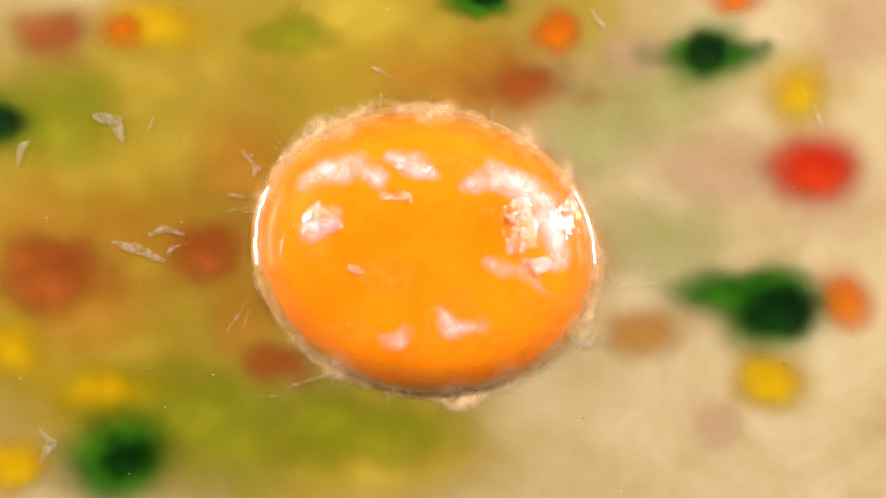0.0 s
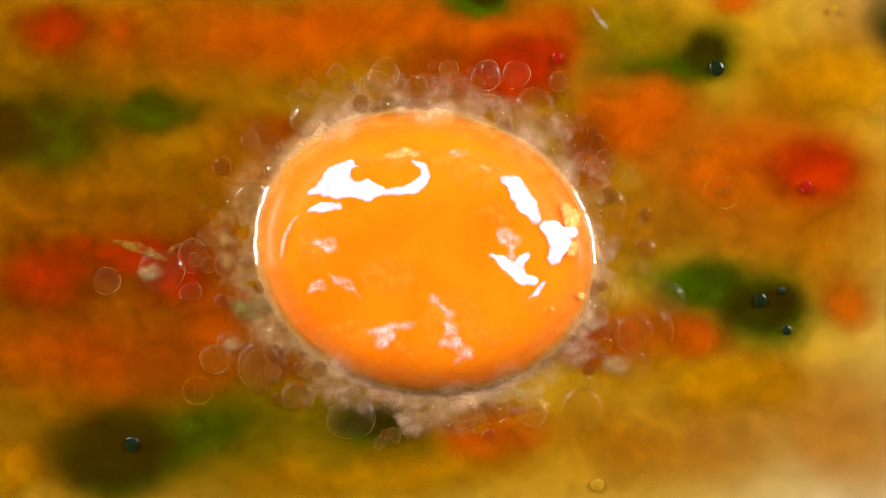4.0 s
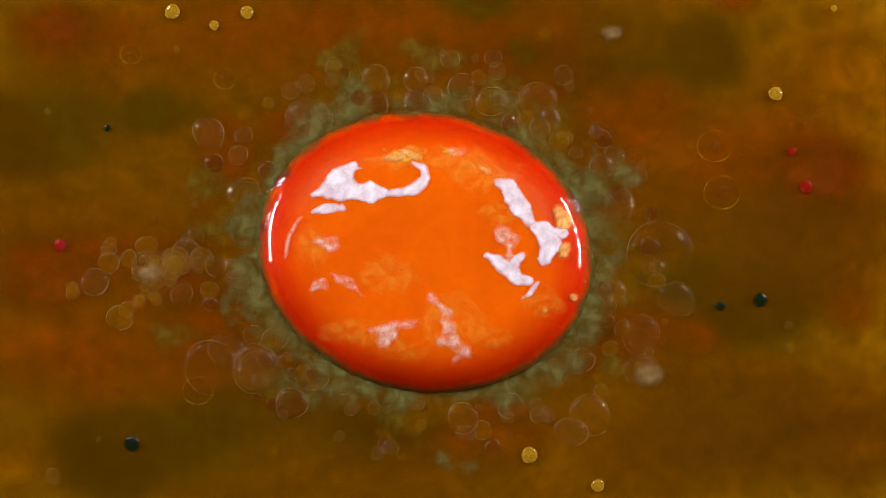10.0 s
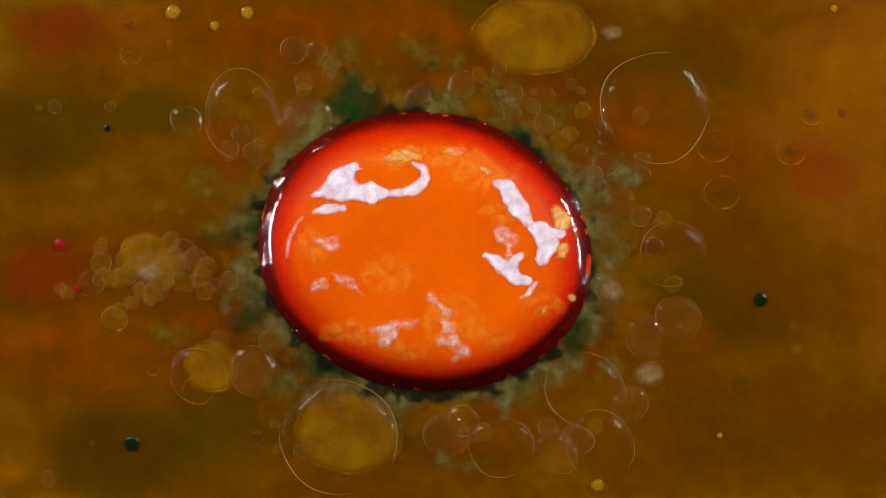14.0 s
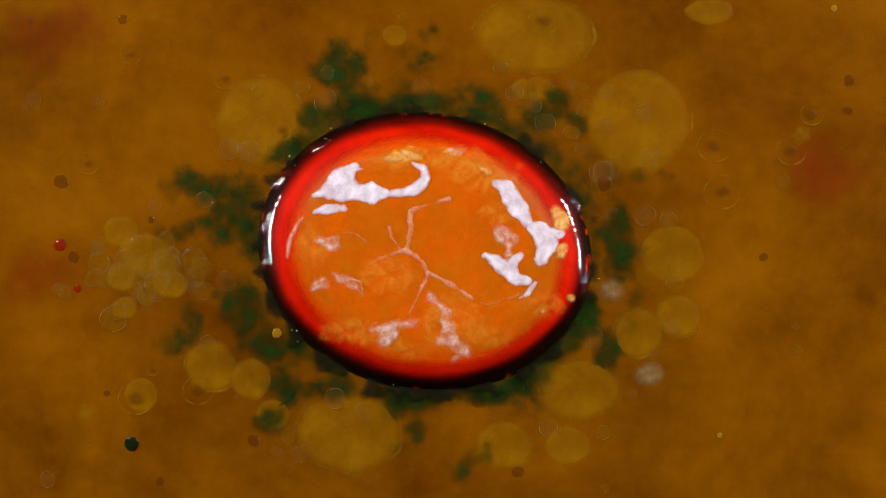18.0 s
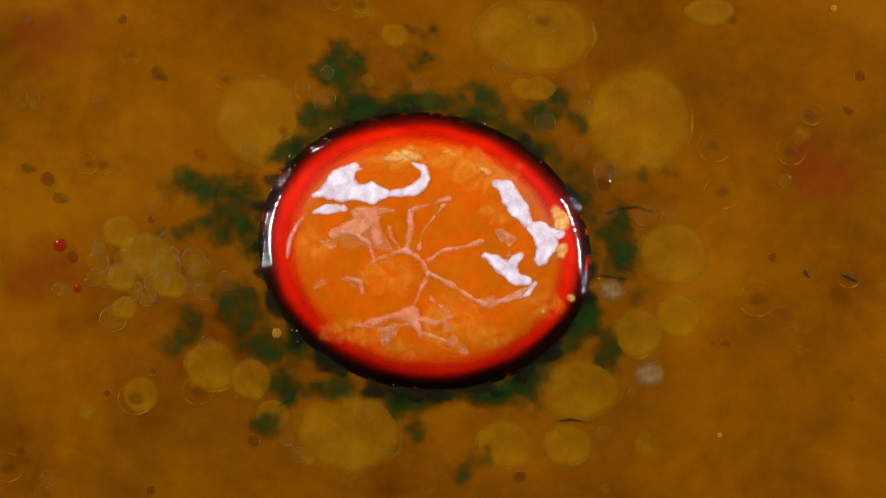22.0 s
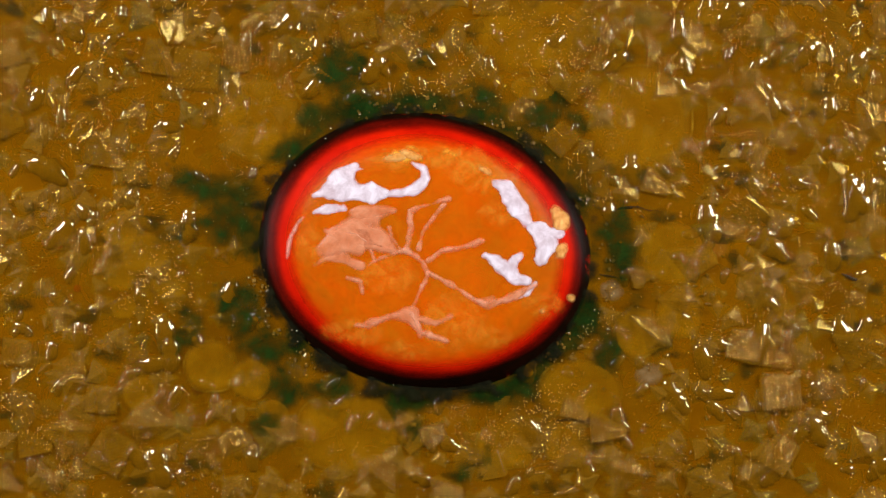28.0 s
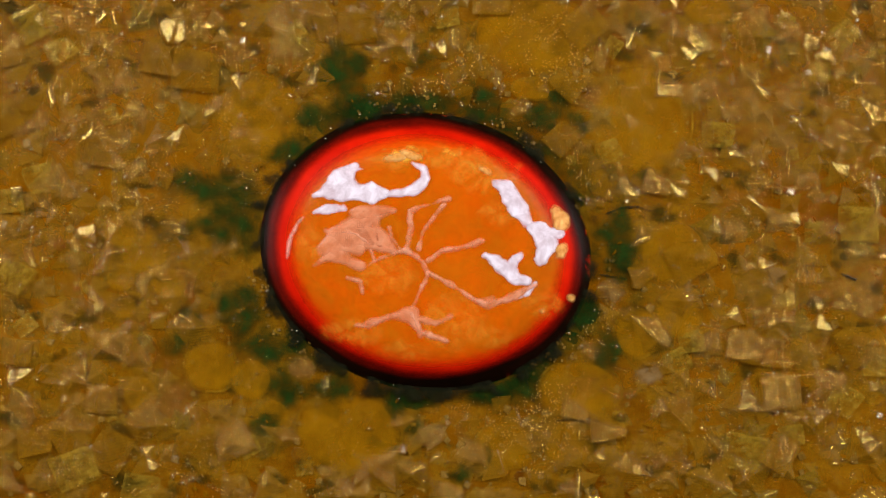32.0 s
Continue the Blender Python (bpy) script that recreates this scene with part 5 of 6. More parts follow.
for u, v, r in ((1045, 735, 38), (445, 655, 44), (665, 137, 26), (735, 140, 22), (818, 150, 24), (870, 180, 29), (955, 175, 33), (1000, 130, 18), (668, 180, 20), (740, 178, 26), (430, 342, 28), (1070, 292, 22),
                (1100, 362, 27), (1085, 518, 24), (1140, 595, 36), (820, 745, 28), (555, 672, 24), (482, 600, 25), (455, 660, 40), (400, 622, 33),
                (265, 482, 40), (325, 455, 30), (318, 520, 20), (380, 470, 19), (410, 495, 16), (160, 500, 24), (505, 640, 16), (515, 715, 28), (1135, 655, 32), (1200, 530, 34),
                (905, 720, 24), (445, 595, 18), (430, 540, 14), (1030, 640, 24), (1075, 545, 20), (975, 205, 16), (900, 215, 14), (545, 205, 42), (470, 300, 16), (350, 470, 14)):
    bubble(u, v, r, rng.uniform(0.3, 2.0), rng.uniform(12, 16))
for u, v, r, t0, t1 in ((890, 75, 38, 1.0, 3.4), (680, 128, 28, 0.6, 4.5), (860, 133, 28, 0.4, 5.5), (915, 130, 24, 0.8, 5), (517, 190, 25, 0.8, 4), (540, 212, 28, 0.7, 4.5), (622, 740, 42, 0.8, 5), (610, 695, 28, 1.0, 4),
                        (380, 635, 28, 0.9, 5), (1135, 470, 32, 1.2, 4), (940, 725, 30, 0.8, 5), (1145, 590, 50, 0.7, 5.5), (1270, 50, 28, 0.8, 3), (1398, 150, 35, 1.2, 3), (66, 270, 18, 1, 3.4), (700, 720, 20, 0.6, 5),
                        (575, 860, 30, 1.2, 2.6), (565, 750, 22, 0.8, 4), (1012, 285, 22, 0.5, 4), (1060, 320, 18, 0.6, 5), (235, 818, 24, 0.1, 1.6), (1030, 868, 28, 0.1, 1.4), (790, 726, 28, 1.2, 5)):
    bubble(u, v, r, t0, t1)
for u, v, r in ((430, 205, 78), (1160, 190, 98), (600, 775, 104), (1062, 788, 62), (985, 800, 40), (1190, 450, 60), (350, 665, 50), (1115, 715, 34), (890, 800, 58), (1200, 565, 42), (790, 770, 40), (330, 215, 30), (520, 88, 24), (560, 88, 18), (1035, 690, 74), (1020, 780, 30)):
    bubble(u, v, r, rng.uniform(8, 12), rng.uniform(14.5, 18), "large faint bubble outline in the gel", OCHRE_Z + 0.03, (0,))
for k in range(110):
    a = rng.uniform(0, 2 * math.pi)
    d = rng.uniform(1.03, 1.42)
    bubble(YC[0] + YA * d * math.cos(a), YC[1] + YB * d * math.sin(a), rng.uniform(4, 18), rng.uniform(0.2, 3.2), rng.uniform(11, 17), "tiny clear bubble beside the yolk", wet=k % 3 == 0)

for k in range(46):
    bubble(rng.gauss(262, 52), rng.gauss(480, 36), rng.uniform(7, 24), rng.uniform(5.5, 12), 45, "small amber bubble in a cluster of foam", OCHRE_Z + 0.02, (1, 1, 1), False)
for k in range(64):
    a, d = rng.uniform(0, 2 * math.pi), rng.uniform(1.12, 1.65)
    bubble(YC[0] + YA * d * math.cos(a), YC[1] + YB * d * math.sin(a), rng.uniform(6, 26) / d, rng.uniform(8, 14), rng.choice((20, 45, 45)), "small amber bubble in the gel", OCHRE_Z + 0.02, (0, 0, 1), False)
for k in range(40):
    bubble(rng.uniform(20, 1550), rng.uniform(15, 870), rng.uniform(5, 14), rng.uniform(4, 16), 45, "tiny amber bubble in the gel", OCHRE_Z + 0.02, (0, 1, 2), False)

# ---- droplets ----


def drop_mesh():
    bm = bmesh.new()
    bmesh.ops.create_uvsphere(bm, u_segments=16, v_segments=10, radius=1)
    for v in bm.verts:
        v.co.z *= 0.55
        v.co.x *= 1 + 0.06 * math.sin(3 * math.atan2(v.co.y, v.co.x))
    for f in bm.faces:
        f.smooth = True
    return bm


DROPS = {}
for key, mat in DROP_MATS.items():
    mesh = bpy.data.meshes.new("droplet")
    bm = drop_mesh()
    bm.to_mesh(mesh)
    bm.free()
    mesh.materials.append(mat)
    DROPS[key] = mesh
WORDS = {"brown": "small soft round brown spot", "black": "small round dark green droplet", "red": "small round red dye droplet", "gold": "small shiny golden oil droplet",
         "pale": "small pale cloudy droplet"}
for kind, u, v, r, t0, t1 in (
        ("black", 1269, 121, 14, 1, 5.0), ("black", 1346, 531, 12, 0.5, 14), ("black", 1385, 515, 7, 3, 9), ("black", 1393, 585, 9, 1, 8), ("black", 233, 786, 13, 1, 18), ("black", 1275, 542, 8, 7, 11),
        ("black", 190, 227, 6, 4, 14), ("red", 987, 102, 10, 0, 4), ("red", 137, 511, 7, 9, 40), ("red", 1427, 331, 12, 2, 13), ("red", 1402, 268, 8, 5, 13), ("red", 106, 434, 11, 7, 40),
        ("gold", 305, 21, 14, 4, 13.5), ("gold", 379, 45, 9, 4, 13.5), ("gold", 437, 22, 12, 4, 13.5), ("gold", 1373, 166, 13, 4, 12), ("gold", 1476, 15, 6, 2, 40), ("gold", 937, 806, 15, 4, 11),
        ("gold", 1058, 860, 12, 3, 13.5), ("gold", 490, 590, 9, 15, 40), ("gold", 1274, 771, 5, 12, 40), ("brown", 1265, 259, 14, 5, 40), ("brown", 1225, 266, 8, 1, 5), ("brown", 1278, 341, 14, 1, 40),
        ("brown", 398, 140, 10, 8, 40), ("brown", 232, 96, 9, 8, 40), ("brown", 1437, 203, 11, 12, 40), ("brown", 240, 706, 16, 15, 40), ("brown", 183, 291, 12, 17, 40), ("brown", 1400, 268, 13, 12, 40),
        ("brown", 962, 37, 14, 16, 40), ("brown", 1503, 490, 11, 17, 40), ("brown", 1425, 482, 8, 18, 40), ("brown", 1340, 530, 16, 19, 40), ("brown", 350, 692, 12, 1, 40), ("brown", 155, 290, 9, 14, 40),
        ("brown", 80, 873, 10, 18, 40), ("brown", 12, 828, 13, 18, 40), ("brown", 640, 8, 9, 17, 40), ("brown", 590, 4, 8, 17, 40), ("brown", 500, 230, 9, 15, 40), ("brown", 270, 655, 5, 12, 40),
        ("pale", 265, 482, 22, 2.5, 17), ("pale", 1085, 58, 18, 6, 14), ("pale", 1020, 118, 14, 4, 9), ("pale", 1148, 662, 30, 8, 40), ("pale", 1085, 517, 26, 12, 40),
        ("pale", 410, 610, 18, 1, 5), ("pale", 1088, 645, 26, 0.8, 8)):
    if kind in DROPS:
        ob = new("droplet", DROPS[kind])
        k = r * UNIT * MM
        ob.scale = (k, k * 0.95, k * 0.3)
        ob.location = (*world_xy(u, v, 1), (OCHRE_Z + 0.05) * MM)
        ob.rotation_euler.z = rng.uniform(0, 3)
    else:
        ob = film("droplet", outside(u, v, r * 1.2, r * (1.0 if kind == "brown" else 0.9), r * 0.35, r * 1.2, int(u)), span(u, v, r * 2, r * 2), max(1.6, r / 7), OCHRE_Z + 0.12, 0.03 + r * 0.004,
                  r * 0.8, BROWN_SPOT if kind == "brown" else PALE_SPOT)
    if kind == "brown" and t1 > 30:
        film("pock_rim", lambda x, y, a=(u, v, r * rng.uniform(1.7, 2.3)): 2.2 - np.abs(np.hypot(x - a[0], (y - a[1]) * 1.1) - a[2]) + 1.4 * fbm(x, y, 14, int(a[0]), 3), span(u, v, r * 3, r * 3), 1.8, OCHRE_Z + 0.13, 0.02, 2.6, DISC_EDGE, ob)
    tagged(ob, WORDS[kind] + " in the liquid", "droplet", "droplets in the liquid")
    deep = -1.3 - r * UNIT * 0.5
    rows = [(0, 0, 0, deep), (max(0.1, t0), 0, 0, deep), (t0 + 1.5, 0, 0, 0)]
    if t1 < 30:
        rows += [(t1, 0, 0, 0), (t1 + 2, 0, 0, deep)]
    moves(ob, rows + [(32, 0, 0, rows[-1][3] if t1 >= 30 else deep)])

# ---- salt crystals ----


CORNER_LINES = {}                     # the dark line mesh of each crystal mesh that has one


def crystal_mesh(seed, material):
    """A low salt pyramid in terraces, its sides drawn in between sharp corners, about 2 across, with thin dark lines
    along its corners.
    """
    r = random.Random(seed)
    bm = bmesh.new()
    steps = r.choice((5, 6, 7)) if seed % 3 == 0 else 1
    drawn, long = r.uniform(0.80, 0.97), r.uniform(0.78, 1.0)
    levels, w, z = [(-0.5, 1.0)], 1.0, 0.0
    if steps == 1:
        top = r.uniform(0.36, 0.5)
        levels += [(0.0, 1.0), (0.03, 0.97), (top * 0.5, 0.55), (top * 0.8, 0.26)]
        w, z = 0.1, top
    for k in range(steps if steps > 1 else 0):
        levels += [(z, w), (z + 0.055, w - 0.058)]
        w, z = w - 0.058 - (0.80 / steps - 0.058) * r.uniform(0.75, 1.2), z + 0.055 + r.uniform(0, 0.012)
    levels += [(z, max(0.08, w)), (z + 0.03, max(0.03, w * 0.5))]
    corner = [r.uniform(1.28, 1.46) for _ in range(4)]
    lean = (r.uniform(-0.3, 0.3), r.uniform(-0.3, 0.3))
    rings = []
    for z, w in levels:
        ring = []
        for k in range(8):
            a = math.pi / 4 * k
            d = w * (corner[k // 2] if k % 2 else drawn + (1 - drawn) * (1 - w) * 0.4) * r.uniform(0.985, 1.015)
            ring.append(bm.verts.new((d * math.cos(a) + lean[0] * max(0, z), long * d * math.sin(a) + lean[1] * max(0, z), z)))
        rings.append(ring)
    for a, b in zip(rings, rings[1:]):
        for k in range(8):
            bm.faces.new((a[k], a[(k + 1) % 8], b[(k + 1) % 8], b[k]))
    bm.faces.new(rings[-1])
    bm.faces.new(list(reversed(rings[0])))
    lines = bmesh.new()
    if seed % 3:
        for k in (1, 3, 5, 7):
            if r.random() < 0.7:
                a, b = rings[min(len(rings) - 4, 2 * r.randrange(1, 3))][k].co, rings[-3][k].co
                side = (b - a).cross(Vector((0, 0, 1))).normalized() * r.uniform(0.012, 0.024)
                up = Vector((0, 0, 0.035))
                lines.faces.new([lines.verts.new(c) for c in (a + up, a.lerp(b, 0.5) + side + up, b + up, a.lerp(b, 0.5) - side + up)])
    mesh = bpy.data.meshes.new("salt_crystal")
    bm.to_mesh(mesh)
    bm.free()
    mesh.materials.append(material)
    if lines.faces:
        corner_lines = bpy.data.meshes.new("corner_lines")
        lines.to_mesh(corner_lines)
        corner_lines.materials.append(CORNER_LINE)
        CORNER_LINES[mesh.name] = corner_lines
    lines.free()
    return mesh


def block_mesh(seed, material, count=16):
    """A broken lump of salt, about 2 across: the hull of random corners of a box."""
    r = random.Random(seed)
    bm = bmesh.new()
    for _ in range(count):
        c = [r.choice((-1, 1)) * r.uniform(0.55, 1.0) for _ in range(3)]
        bm.verts.new((c[0], c[1] * r.uniform(0.7, 1), c[2] * 0.5))
    got = bmesh.ops.convex_hull(bm, input=bm.verts[:])
    bmesh.ops.delete(bm, geom=[v for v in got["geom_interior"] if isinstance(v, bmesh.types.BMVert)], context="VERTS")
    mesh = bpy.data.meshes.new("salt_crystal")
    bm.to_mesh(mesh)
    bm.free()
    mesh.materials.append(material)
    return mesh


PYRAMIDS = [crystal_mesh(k, SALT) for k in range(7)] + [crystal_mesh(k + 40, SALT_OLIVE) for k in range(4)]
FROSTED = [block_mesh(k + 50, SALT_PALE, 30) for k in range(6)]
BLOCKS = [block_mesh(k, SALT_PALE, 24) for k in range(5)] + [crystal_mesh(k + 20, SALT_PALE) for k in range(6)]


def clear_of_discs(u, v):
    """Salt is rare on the large pale discs and close to the yolk."""
    if yolk_r(u, v) < 1.09:
        return False
    for cx, cy, rx, ry in ((945, 62, 105, 70), (1130, 215, 90, 95), (618, 765, 90, 70), (1200, 450, 60, 60), (1025, 690, 70, 50), (375, 650, 50, 44)):
        if ((u - cx) / rx) ** 2 + ((v - cy) / ry) ** 2 < 1:
            return rng.random() < 0.12
    for cx, cy, rx, ry in ((612, 130, 46, 66), (755, 95, 42, 32), (355, 325, 55, 42), (380, 395, 60, 30), (325, 590, 48, 36), (470, 620, 50, 50), (505, 690, 42, 46), (935, 680, 40, 44), (1100, 450, 34, 80), (985, 205, 44, 34)):
        if ((u - cx) / rx) ** 2 + ((v - cy) / ry) ** 2 < 1:
            return rng.random() < 0.1
    return True


def scatter(count, u0, v0, u1, v1, least, test):
    out, tries = [], 0
    while len(out) < count and tries < count * 40:
        tries += 1
        u, v = rng.uniform(u0, u1), rng.uniform(v0, v1)
        if test(u, v) and all((u - a) ** 2 + (v - b) ** 2 > least * least for a, b in out):
            out.append((u, v))
    return out


CLEAR = [crystal_mesh(k + 70, SALT_CLEAR) for k in range(6)] + [block_mesh(k + 30, SALT_CLEAR, 22) for k in range(2)]
SMALL = [crystal_mesh(k + 90, SALT_FINE) for k in range(5)]


def crystal(u, v, meshes, size, height, t0, label, grow=3.2):
    ob = new("salt_crystal")
    mesh = rng.choice(meshes)
    new("crystal_body", mesh).parent = ob
    if mesh.name in CORNER_LINES:
        new("corner_line", CORNER_LINES[mesh.name]).parent = ob
    s = size * (0.7 if yolk_r(u, v) < 1.4 else 1) * UNIT
    ob.scale = (s * MM, s * MM, s * MM * height)
    ob.location = (*world_xy(u, v, 1), (OCHRE_Z - 0.12) * MM)
    ob.rotation_euler = (rng.uniform(-0.16, 0.16), rng.uniform(-0.16, 0.16), rng.choice((0, 0, math.pi / 4, 0.4)) + rng.uniform(-0.35, 0.35))
    tagged(ob, label, "salt crystal", "salt crystals on the gel")
    tall = 0.5 * ob.scale.z / MM
    moves(ob, [(0, 0, 0, -tall - 1.1), (t0 - 0.8, 0, 0, -tall - 1.1), (t0, 0, 0, 0.1 - tall), (t0 + grow * 0.45, 0, 0, 0.1 - tall * 0.45), (t0 + grow, 0, 0, 0.0), (32, 0, 0, 0.05)])


for k, (u, v) in enumerate(scatter(170, -20, -20, 1590, 900, 44, clear_of_discs)):
    crystal(u, v, PYRAMIDS, rng.uniform(13, 30), rng.uniform(0.8, 1.15), 22.6 + 1.4 * rng.random() + (0.4 if v > 441 else 0) + 0.5 * (k % 3 == 0), "translucent ochre pyramid-shaped salt crystal in gel")
for u, v in scatter(130, -20, -20, 1590, 900, 58, clear_of_discs):
    crystal(u, v, CLEAR, rng.uniform(24, 46), rng.uniform(0.8, 1.1), rng.uniform(25.2, 27.0), "large clear ochre square salt crystal in gel", 2.2)
for u, v, size in ((60, 40, 36), (110, 90, 28), (75, 320, 32), (20, 355, 26), (1520, 395, 38), (1495, 710, 32), (1375, 700, 26), (1552, 640, 32), (135, 830, 42), (1320, 800, 40), (1080, 270, 36), (30, 490, 34),
                   (250, 865, 34), (455, 240, 20), (1270, 240, 30), (195, 205, 18), (1200, 640, 26), (1490, 65, 28), (520, 60, 24), (1400, 770, 24)):
    crystal(u, v, FROSTED, size, rng.uniform(0.6, 0.9), rng.uniform(28.8, 30.0), "cloudy white frosted salt crystal in ochre gel", 2.6)
for u, v in scatter(36, -20, -20, 1590, 900, 90, clear_of_discs):
    crystal(u, v, BLOCKS, rng.uniform(10, 24), rng.uniform(0.5, 0.9), rng.uniform(27.6, 29.4), "pale cloudy salt crystal in ochre gel", 2.6)


def heap(name, meshes, places, sizes, z0, material, label, category, rows, flat=1.0, parent=None):
    """One object of many small pieces."""
    verts, faces = [], []
    for u, v in places:
        m = rng.choice(meshes)
        s = rng.uniform(*sizes) * UNIT * MM
        z = float(z0(u, v)) if callable(z0) else z0
        x, y = world_xy(u, v, z)
        turn = Euler((rng.uniform(-0.3, 0.3), rng.uniform(-0.3, 0.3), rng.uniform(0, 6.3))).to_matrix()
        n = len(verts)
        for w in m.vertices:
            c = turn @ w.co
            verts.append((x + c.x * s, y + c.y * s, z * MM + c.z * s * flat))
        faces += [[n + i for i in p.vertices] for p in m.polygons]
    mesh = bpy.data.meshes.new(name)
    mesh.from_pydata(verts, [], faces)
    ob = link(name, mesh, material, parent)
    if parent:
        ob.location = -parent.location
        tagged(ob, label)
    else:
        tagged(ob, label, category, kind="stuff")
    moves(ob, rows)


for nm, meshes, count, gap, sizes, mt, t0, words in (("salt_pyramids", PYRAMIDS, 300, 22, (10, 26), SALT, 22.2, "many ochre salt pyramids crowding the gel"), ("square_salt_crystals", CLEAR, 220, 26, (12, 30), SALT_CLEAR, 25.4, "many clear square salt crystals crowding the gel"),
                                                     ("small_salt_crystals", SMALL, 260, 15, (5, 12), SALT_FINE, 22.8, "many small ochre salt crystals on the gel"), ("pale_salt_crystals", BLOCKS, 110, 24, (4, 12), SALT_PALE, 28.0, "many small pale salt crystals on the gel")):
    heap(nm, meshes, scatter(count, -10, -10, 1580, 890, gap, clear_of_discs), sizes, OCHRE_Z - 0.1, mt, words, "salt crystals",
         [(0, 0, 0, -2.6), (t0, 0, 0, -2.0), (t0 + 1.3, 0, 0, -0.8), (t0 + 3.2, 0, 0, 0), (32, 0, 0, 0.05)], flat=0.75)
for k in range(6):
    u0, v0 = (k % 3) * 530 - 10, (k // 3) * 450 - 10
    t0 = 28.2 + 0.2 * k
    heap("salt_grit", BLOCKS[:5], scatter(70, u0, v0, u0 + 530, v0 + 450, 10, clear_of_discs), (3, 8), OCHRE_Z - 0.05, GRIT, "pale dry salt grit between the crystals", "salt grit",
         [(0, 0, 0, -1.9), (t0, 0, 0, -1.9), (t0 + 3.5, 0, 0, 0.05), (32, 0, 0, 0.1)])
    t0 = 23.9 + 0.25 * k
    heap("gold_grains", BLOCKS[:5], scatter(800, u0, v0, u0 + 530, v0 + 450, 0.5, lambda u, v: yolk_r(u, v) > 1.03 and fbm(np.array(u), np.array(v), 60, 77) + 0.5 * rng.uniform(-1, 1) ** 3 > 0.24), (0.2, 0.85), lambda u, v: OCHRE_Z + 0.28 + 0.14 * float(fbm(np.array(u), np.array(v), 40, 31)), GRAIN, "tiny glittering golden salt grains", "salt grains",
         [(0, 0, 0, -2.0), (t0, 0, 0, -1.9), (t0 + 2.4, 0, 0, 0), (32, 0, 0, 0.02)], flat=1.0)

CRUST = film_material("salt_crust", (0.15, 0.056, 0.0005), (0.46, 0.23, 0.009), 0.8, alpha=0.42, rough=0.2, spec=0.15, bump=1.0, bump_mm=0.35, breakup=0.8, break_mm=5, fine=0.9)
for k, (cx, cy, rx, ry) in enumerate(((300, 160, 420, 230), (1300, 160, 400, 230), (250, 640, 380, 300), (1330, 650, 400, 300), (780, 60, 330, 130), (780, 790, 360, 140), (420, 420, 130, 260), (1110, 430, 110, 260))):
    ob = film("salt_crust", outside(cx, cy, rx, ry, 90, 120, k + 61), span(cx, cy, rx + 60, ry + 60), 12, lambda u, v: OCHRE_Z - 0.02 + 0.2 * fbm(u, v, 60, 88, 4), 0.1, 60, CRUST)
    tagged(ob, "fine glittering grainy salt crust on the gel", "salt crust", kind="stuff")
    moves(ob, [(0, 0, 0, -1.5), (27.0 + 0.1 * k, 0, 0, -1.5), (29.0 + 0.1 * k, 0, 0, -0.25), (31.5, 0, 0, 0.06), (32, 0, 0, 0.08)])
GLITTER = gloss_material("glittering_salt", 0.014, 0.015, 1.0, 0.4, 0.97, 1.8, (1, 0.8, 0.3))
for k, (cx, cy, rx, ry) in enumerate(((240, 130, 330, 190), (560, 60, 180, 110), (1330, 140, 300, 190), (1040, 120, 200, 150), (180, 560, 260, 260), (400, 740, 260, 160), (1380, 560, 260, 250), (1120, 760, 260, 150), (780, 800, 240, 110), (420, 420, 110, 200), (1130, 430, 100, 200))):
    ob = film("salt_glitter", outside(cx, cy, rx, ry, 90, 90, k + 161), span(cx, cy, rx + 60, ry + 60), 10, lambda u, v: OCHRE_Z + 0.22 + 0.12 * fbm(u, v, 50, 98, 4), 0.05, 40, GLITTER)
    tagged(ob, "fine glitter of wet salt grains on the crystals", "salt glitter", kind="stuff")
    moves(ob, [(0, 0, 0, -1.8), (25.2 + 0.12 * k, 0, 0, -1.8), (27.6 + 0.1 * k, 0, 0, -0.12), (30.0, 0, 0, 0.04), (32, 0, 0, 0.08)])
FLECK = film_material("pale_fleck", (0.4, 0.26, 0.1), (0.85, 0.75, 0.6), 2, edged=False, rough=0.1, spec=0.8)
for name, count, test, z0, words, rows in (
        ("foam_flecks", 60, lambda u, v: 1.0 < yolk_r(u, v) < 1.3 and fbm(np.array(u), np.array(v), 60, 5) > -0.05, AMBER_Z + 0.3, "tiny pale flecks of foam beside the yolk",
         [(0, 0, 0, -1.6), (0.8, 0, 0, -0.3), (2, 0, 0, 0), (6, 0, 0, 0), (8, 0, 0, -0.5), (10, 0, 0, -1.6), (32, 0, 0, -1.6)]),
        ("drifting_flecks", 30, lambda u, v: yolk_r(u, v) > 1.15, 0.7, "tiny pale flecks adrift in the egg white", [(0, 0, 0, 0), (3.0, 0.5, 0.2, 0), (5.0, 1.5, 0.4, -1.6), (32, 1.5, 0.4, -1.6)]),
        ("rim_flecks", 14, lambda u, v: 0.93 < yolk_r(u, v) < 1.04, OCHRE_Z + 0.9, "tiny bright flecks on the drying rim", [(0, 0, 0, -3.0), (8, 0, 0, -3.0), (11, 0, 0, -0.4), (18, 0, 0, 0), (32, 0, 0, 0)])):
    heap(name, BLOCKS[:3], scatter(count, -10, -10, 1578, 892, 5, test), (0.5, 1.2), z0, FLECK, words, "flecks", rows)

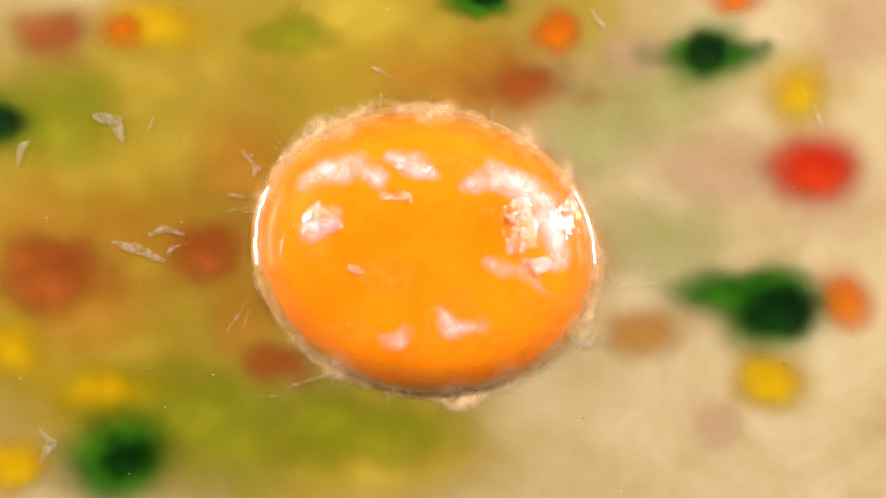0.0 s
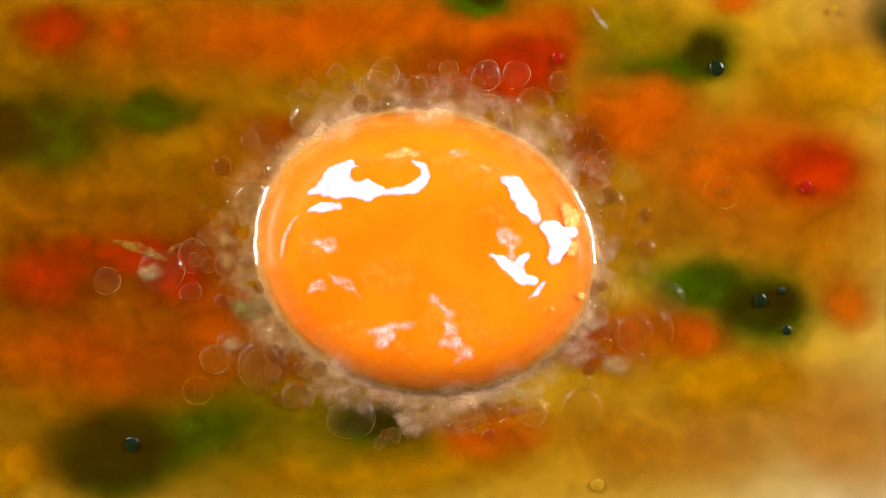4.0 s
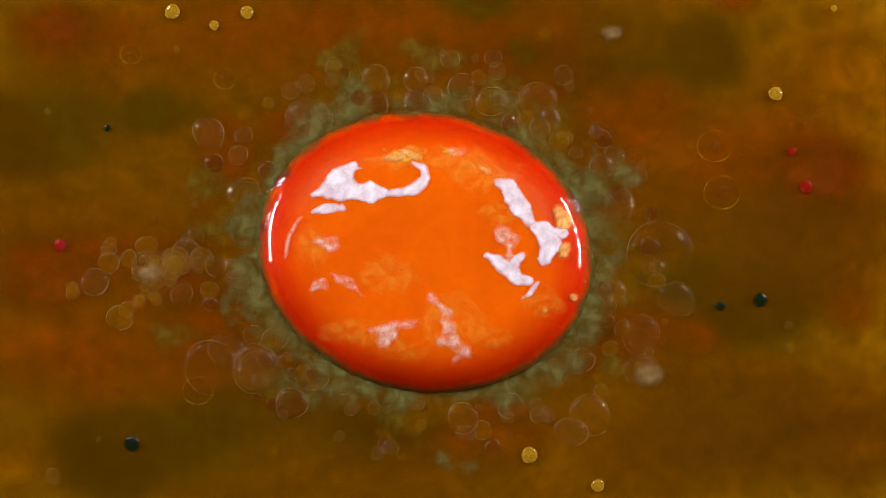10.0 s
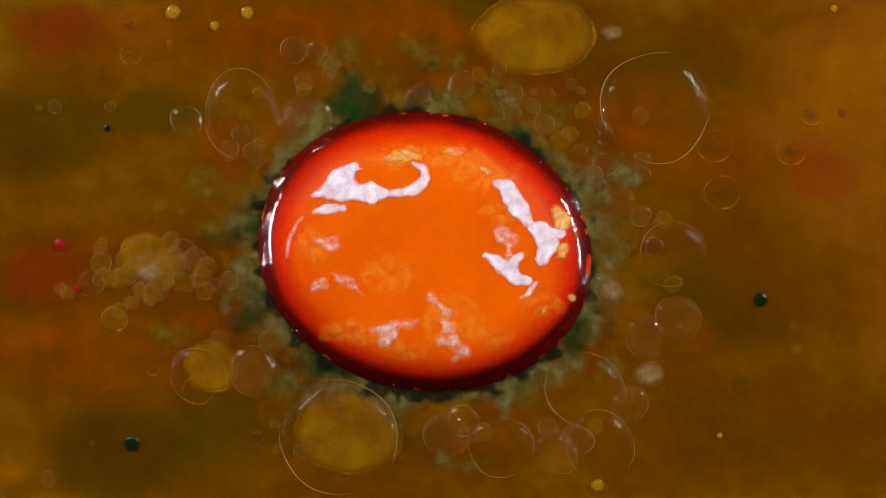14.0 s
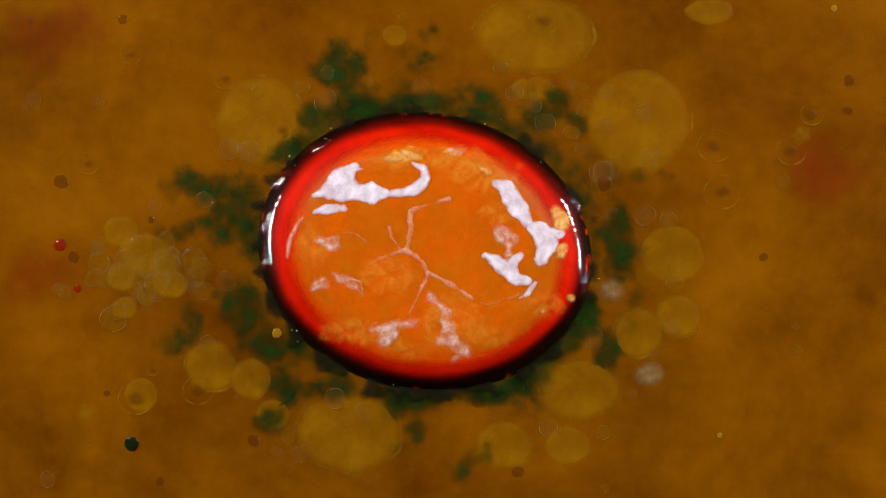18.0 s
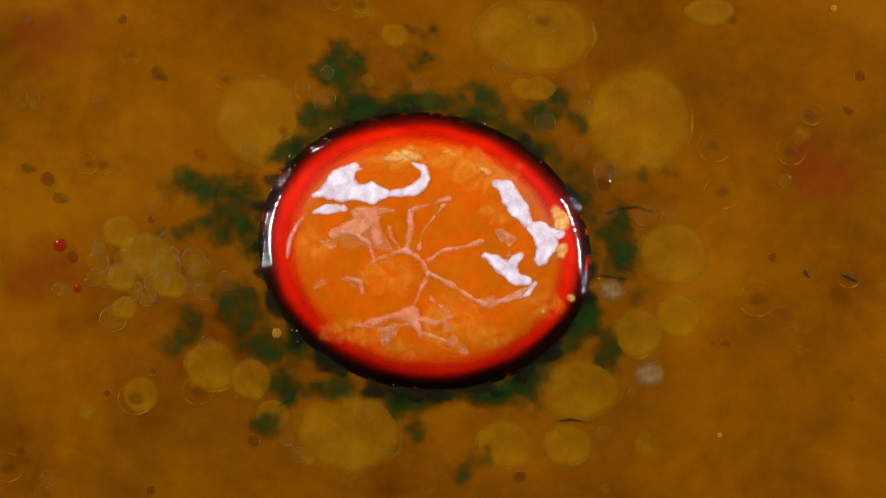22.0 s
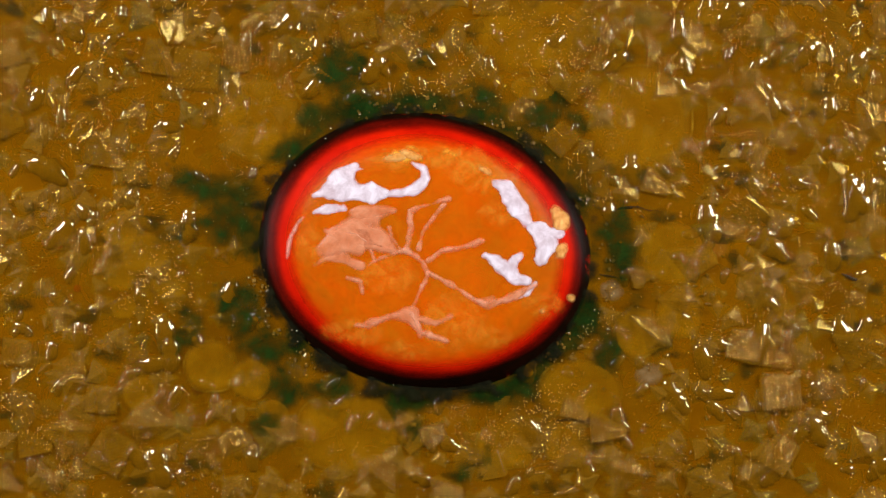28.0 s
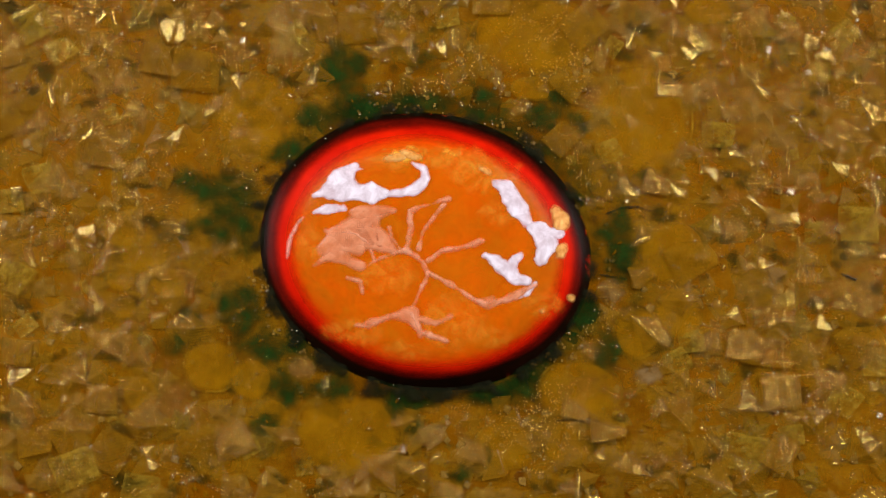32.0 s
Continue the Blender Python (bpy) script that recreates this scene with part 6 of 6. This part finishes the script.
heap("rim_salt", BLOCKS[:5] + PYRAMIDS[:3], scatter(260, 400, 130, 1110, 760, 3, lambda u, v: 0.94 < yolk_r(u, v) < 1.12 and fbm(np.array(u), np.array(v), 70, 41) > 0.0), (0.8, 3.4), OCHRE_Z + 0.30, GRIT, "pale salt bits crusted along the yolk's rim", "salt grit",
     [(0, 0, 0, -2.2), (24.5, 0, 0, -2.2), (26.5, 0, 0, -0.4), (29, 0, 0, 0), (32, 0, 0, 0)])

# brine that wells up between the crystals and dries again
POOL = film_material("brine_pool", (0.20, 0.085, 0.0008), (0.34, 0.15, 0.002), 6, alpha=0.34, rough=0.12, spec=0.2, bump=0.2, bump_mm=2.5, tint=(0.96, 0.90, 0.45))
sheet("brine_pool", 784, 441, 1900, 1500, OCHRE_Z + 0.13, POOL, "thin clear ochre brine standing round the crystals",
      [(0, 200, 0, 0), (25.0, 200, 0, 0), (26.4, 60, 0, -0.1), (27.4, 0, 0, 0), (29, 0, 0, -0.05), (31.5, 0, 0, -0.3), (32, 0, 0, -0.32)], 9)


def brine_mesh(seed):
    r = random.Random(seed)
    bm = bmesh.new()
    bend, n, m = r.uniform(-1.6, 1.6), 11, 14
    rows = []
    x = y = 0.0
    for i in range(n):
        f = i / (n - 1)
        a = math.pi / 2 + bend * (f - 0.5)
        x, y = x + math.cos(a) * 0.25, y + math.sin(a) * 0.25
        w = 0.62 * math.sqrt(max(0.02, 1 - (2 * f - 1) ** 2)) * r.uniform(0.8, 1.2)
        rows.append([bm.verts.new((x + w * math.cos(b) * math.sin(a), y - w * math.cos(b) * math.cos(a), 0.42 * w * math.sin(b))) for b in (2 * math.pi * j / m for j in range(m))])
    for a, b in zip(rows, rows[1:]):
        for j in range(m):
            bm.faces.new((a[j], a[(j + 1) % m], b[(j + 1) % m], b[j])).smooth = True
    bm.faces.new(rows[-1])
    bm.faces.new(list(reversed(rows[0])))
    bm.normal_update()
    mesh = bpy.data.meshes.new("brine_bead")
    bm.to_mesh(mesh)
    bm.free()
    mesh.materials.append(BRINE)
    return mesh


BEADS = [brine_mesh(k) for k in range(8)]
heap("salt_glints", BEADS, scatter(460, -10, -10, 1578, 892, 6, lambda u, v: yolk_r(u, v) > 1.04 and fbm(np.array(u), np.array(v), 120, 53) > -0.15), (1.6, 5.0), lambda u, v: OCHRE_Z + 0.34 + 0.1 * float(fbm(np.array(u), np.array(v), 40, 31)), BRINE,
     "tiny wet glints on the tips of the salt", "salt glints", [(0, 0, 0, -2.4), (25.8, 0, 0, -2.0), (27.6, 0, 0, -0.3), (29.5, 0, 0, 0), (32, 0, 0, 0.04)], flat=1.3)
FOLD = gloss_material("glistening_fold", 0.4, 0.05, 1.0, 1.1, 0.85, 1.1)
for cx, cy, rx, ry, t1 in ((572, 392, 46, 40, 2.2), (915, 400, 36, 58, 3.6), (636, 482, 26, 15, 1.6), (1000, 385, 20, 44, 3.8), (945, 470, 34, 24, 3.8), (735, 300, 34, 14, 1.5), (1015, 520, 24, 14, 6), (690, 350, 40, 14, 1.2)):
    on_yolk("membrane_fold", lambda x, y, q=(cx, cy, rx, ry): blob(x, y, *q) + 16 * fbm(x, y, 24, int(q[0]), 4), span(cx, cy, rx + 18, ry + 18), 3.5, FOLD, "glistening folds of the wet membrane",
            lift=0.06, soft=16, gap=0.2, rows=[(0, 0, 0, 0), (t1 - 0.6, 0, 0, 0), (t1 + 0.8, 0, 0, -0.8), (32, 0, 0, -1.4)])
for k, (u, v) in enumerate(scatter(290, 0, 0, 1568, 882, 30, lambda u, v: yolk_r(u, v) > 1.08)):
    ob = new("brine_bead", rng.choice(BEADS))
    s = (rng.uniform(8, 22) if k % 6 else rng.uniform(22, 36)) * UNIT
    ob.scale = (s * MM,) * 3
    ob.location = (*world_xy(u, v, 1), (OCHRE_Z + 0.05) * MM)
    ob.rotation_euler.z = rng.gauss(0, 0.7)
    tagged(ob, "glistening clear bead of brine between crystals", "brine", "brine beads between crystals")
    t0, t1 = rng.uniform(24.2, 27.0) + (1.0 if k % 6 == 0 else 0.0), rng.uniform(29.2, 31.2)
    deep = -1.3 - s * 0.4
    moves(ob, [(0, 0, 0, deep), (t0, 0, 0, deep), (t0 + 0.8, 0, 0, 0), (t1, 0, 0, 0), (t1 + 0.7, 0, 0, deep), (32, 0, 0, deep)])


def motions():
    """Every keyed thing and part, from its remembered rows."""
    for ob, place, turn, rows in MOVES:
        path, last = [], -1.0
        for t, x, y, z in rows:
            if t > last + 0.05 and t <= 32:
                path.append((t, Matrix.LocRotScale(place + Vector((x, y, z)) * MM, turn, None)))
                last = t
        if last < 32:
            path.append((32.0, path[-1][1]))
        walk(ob, path)


motions()
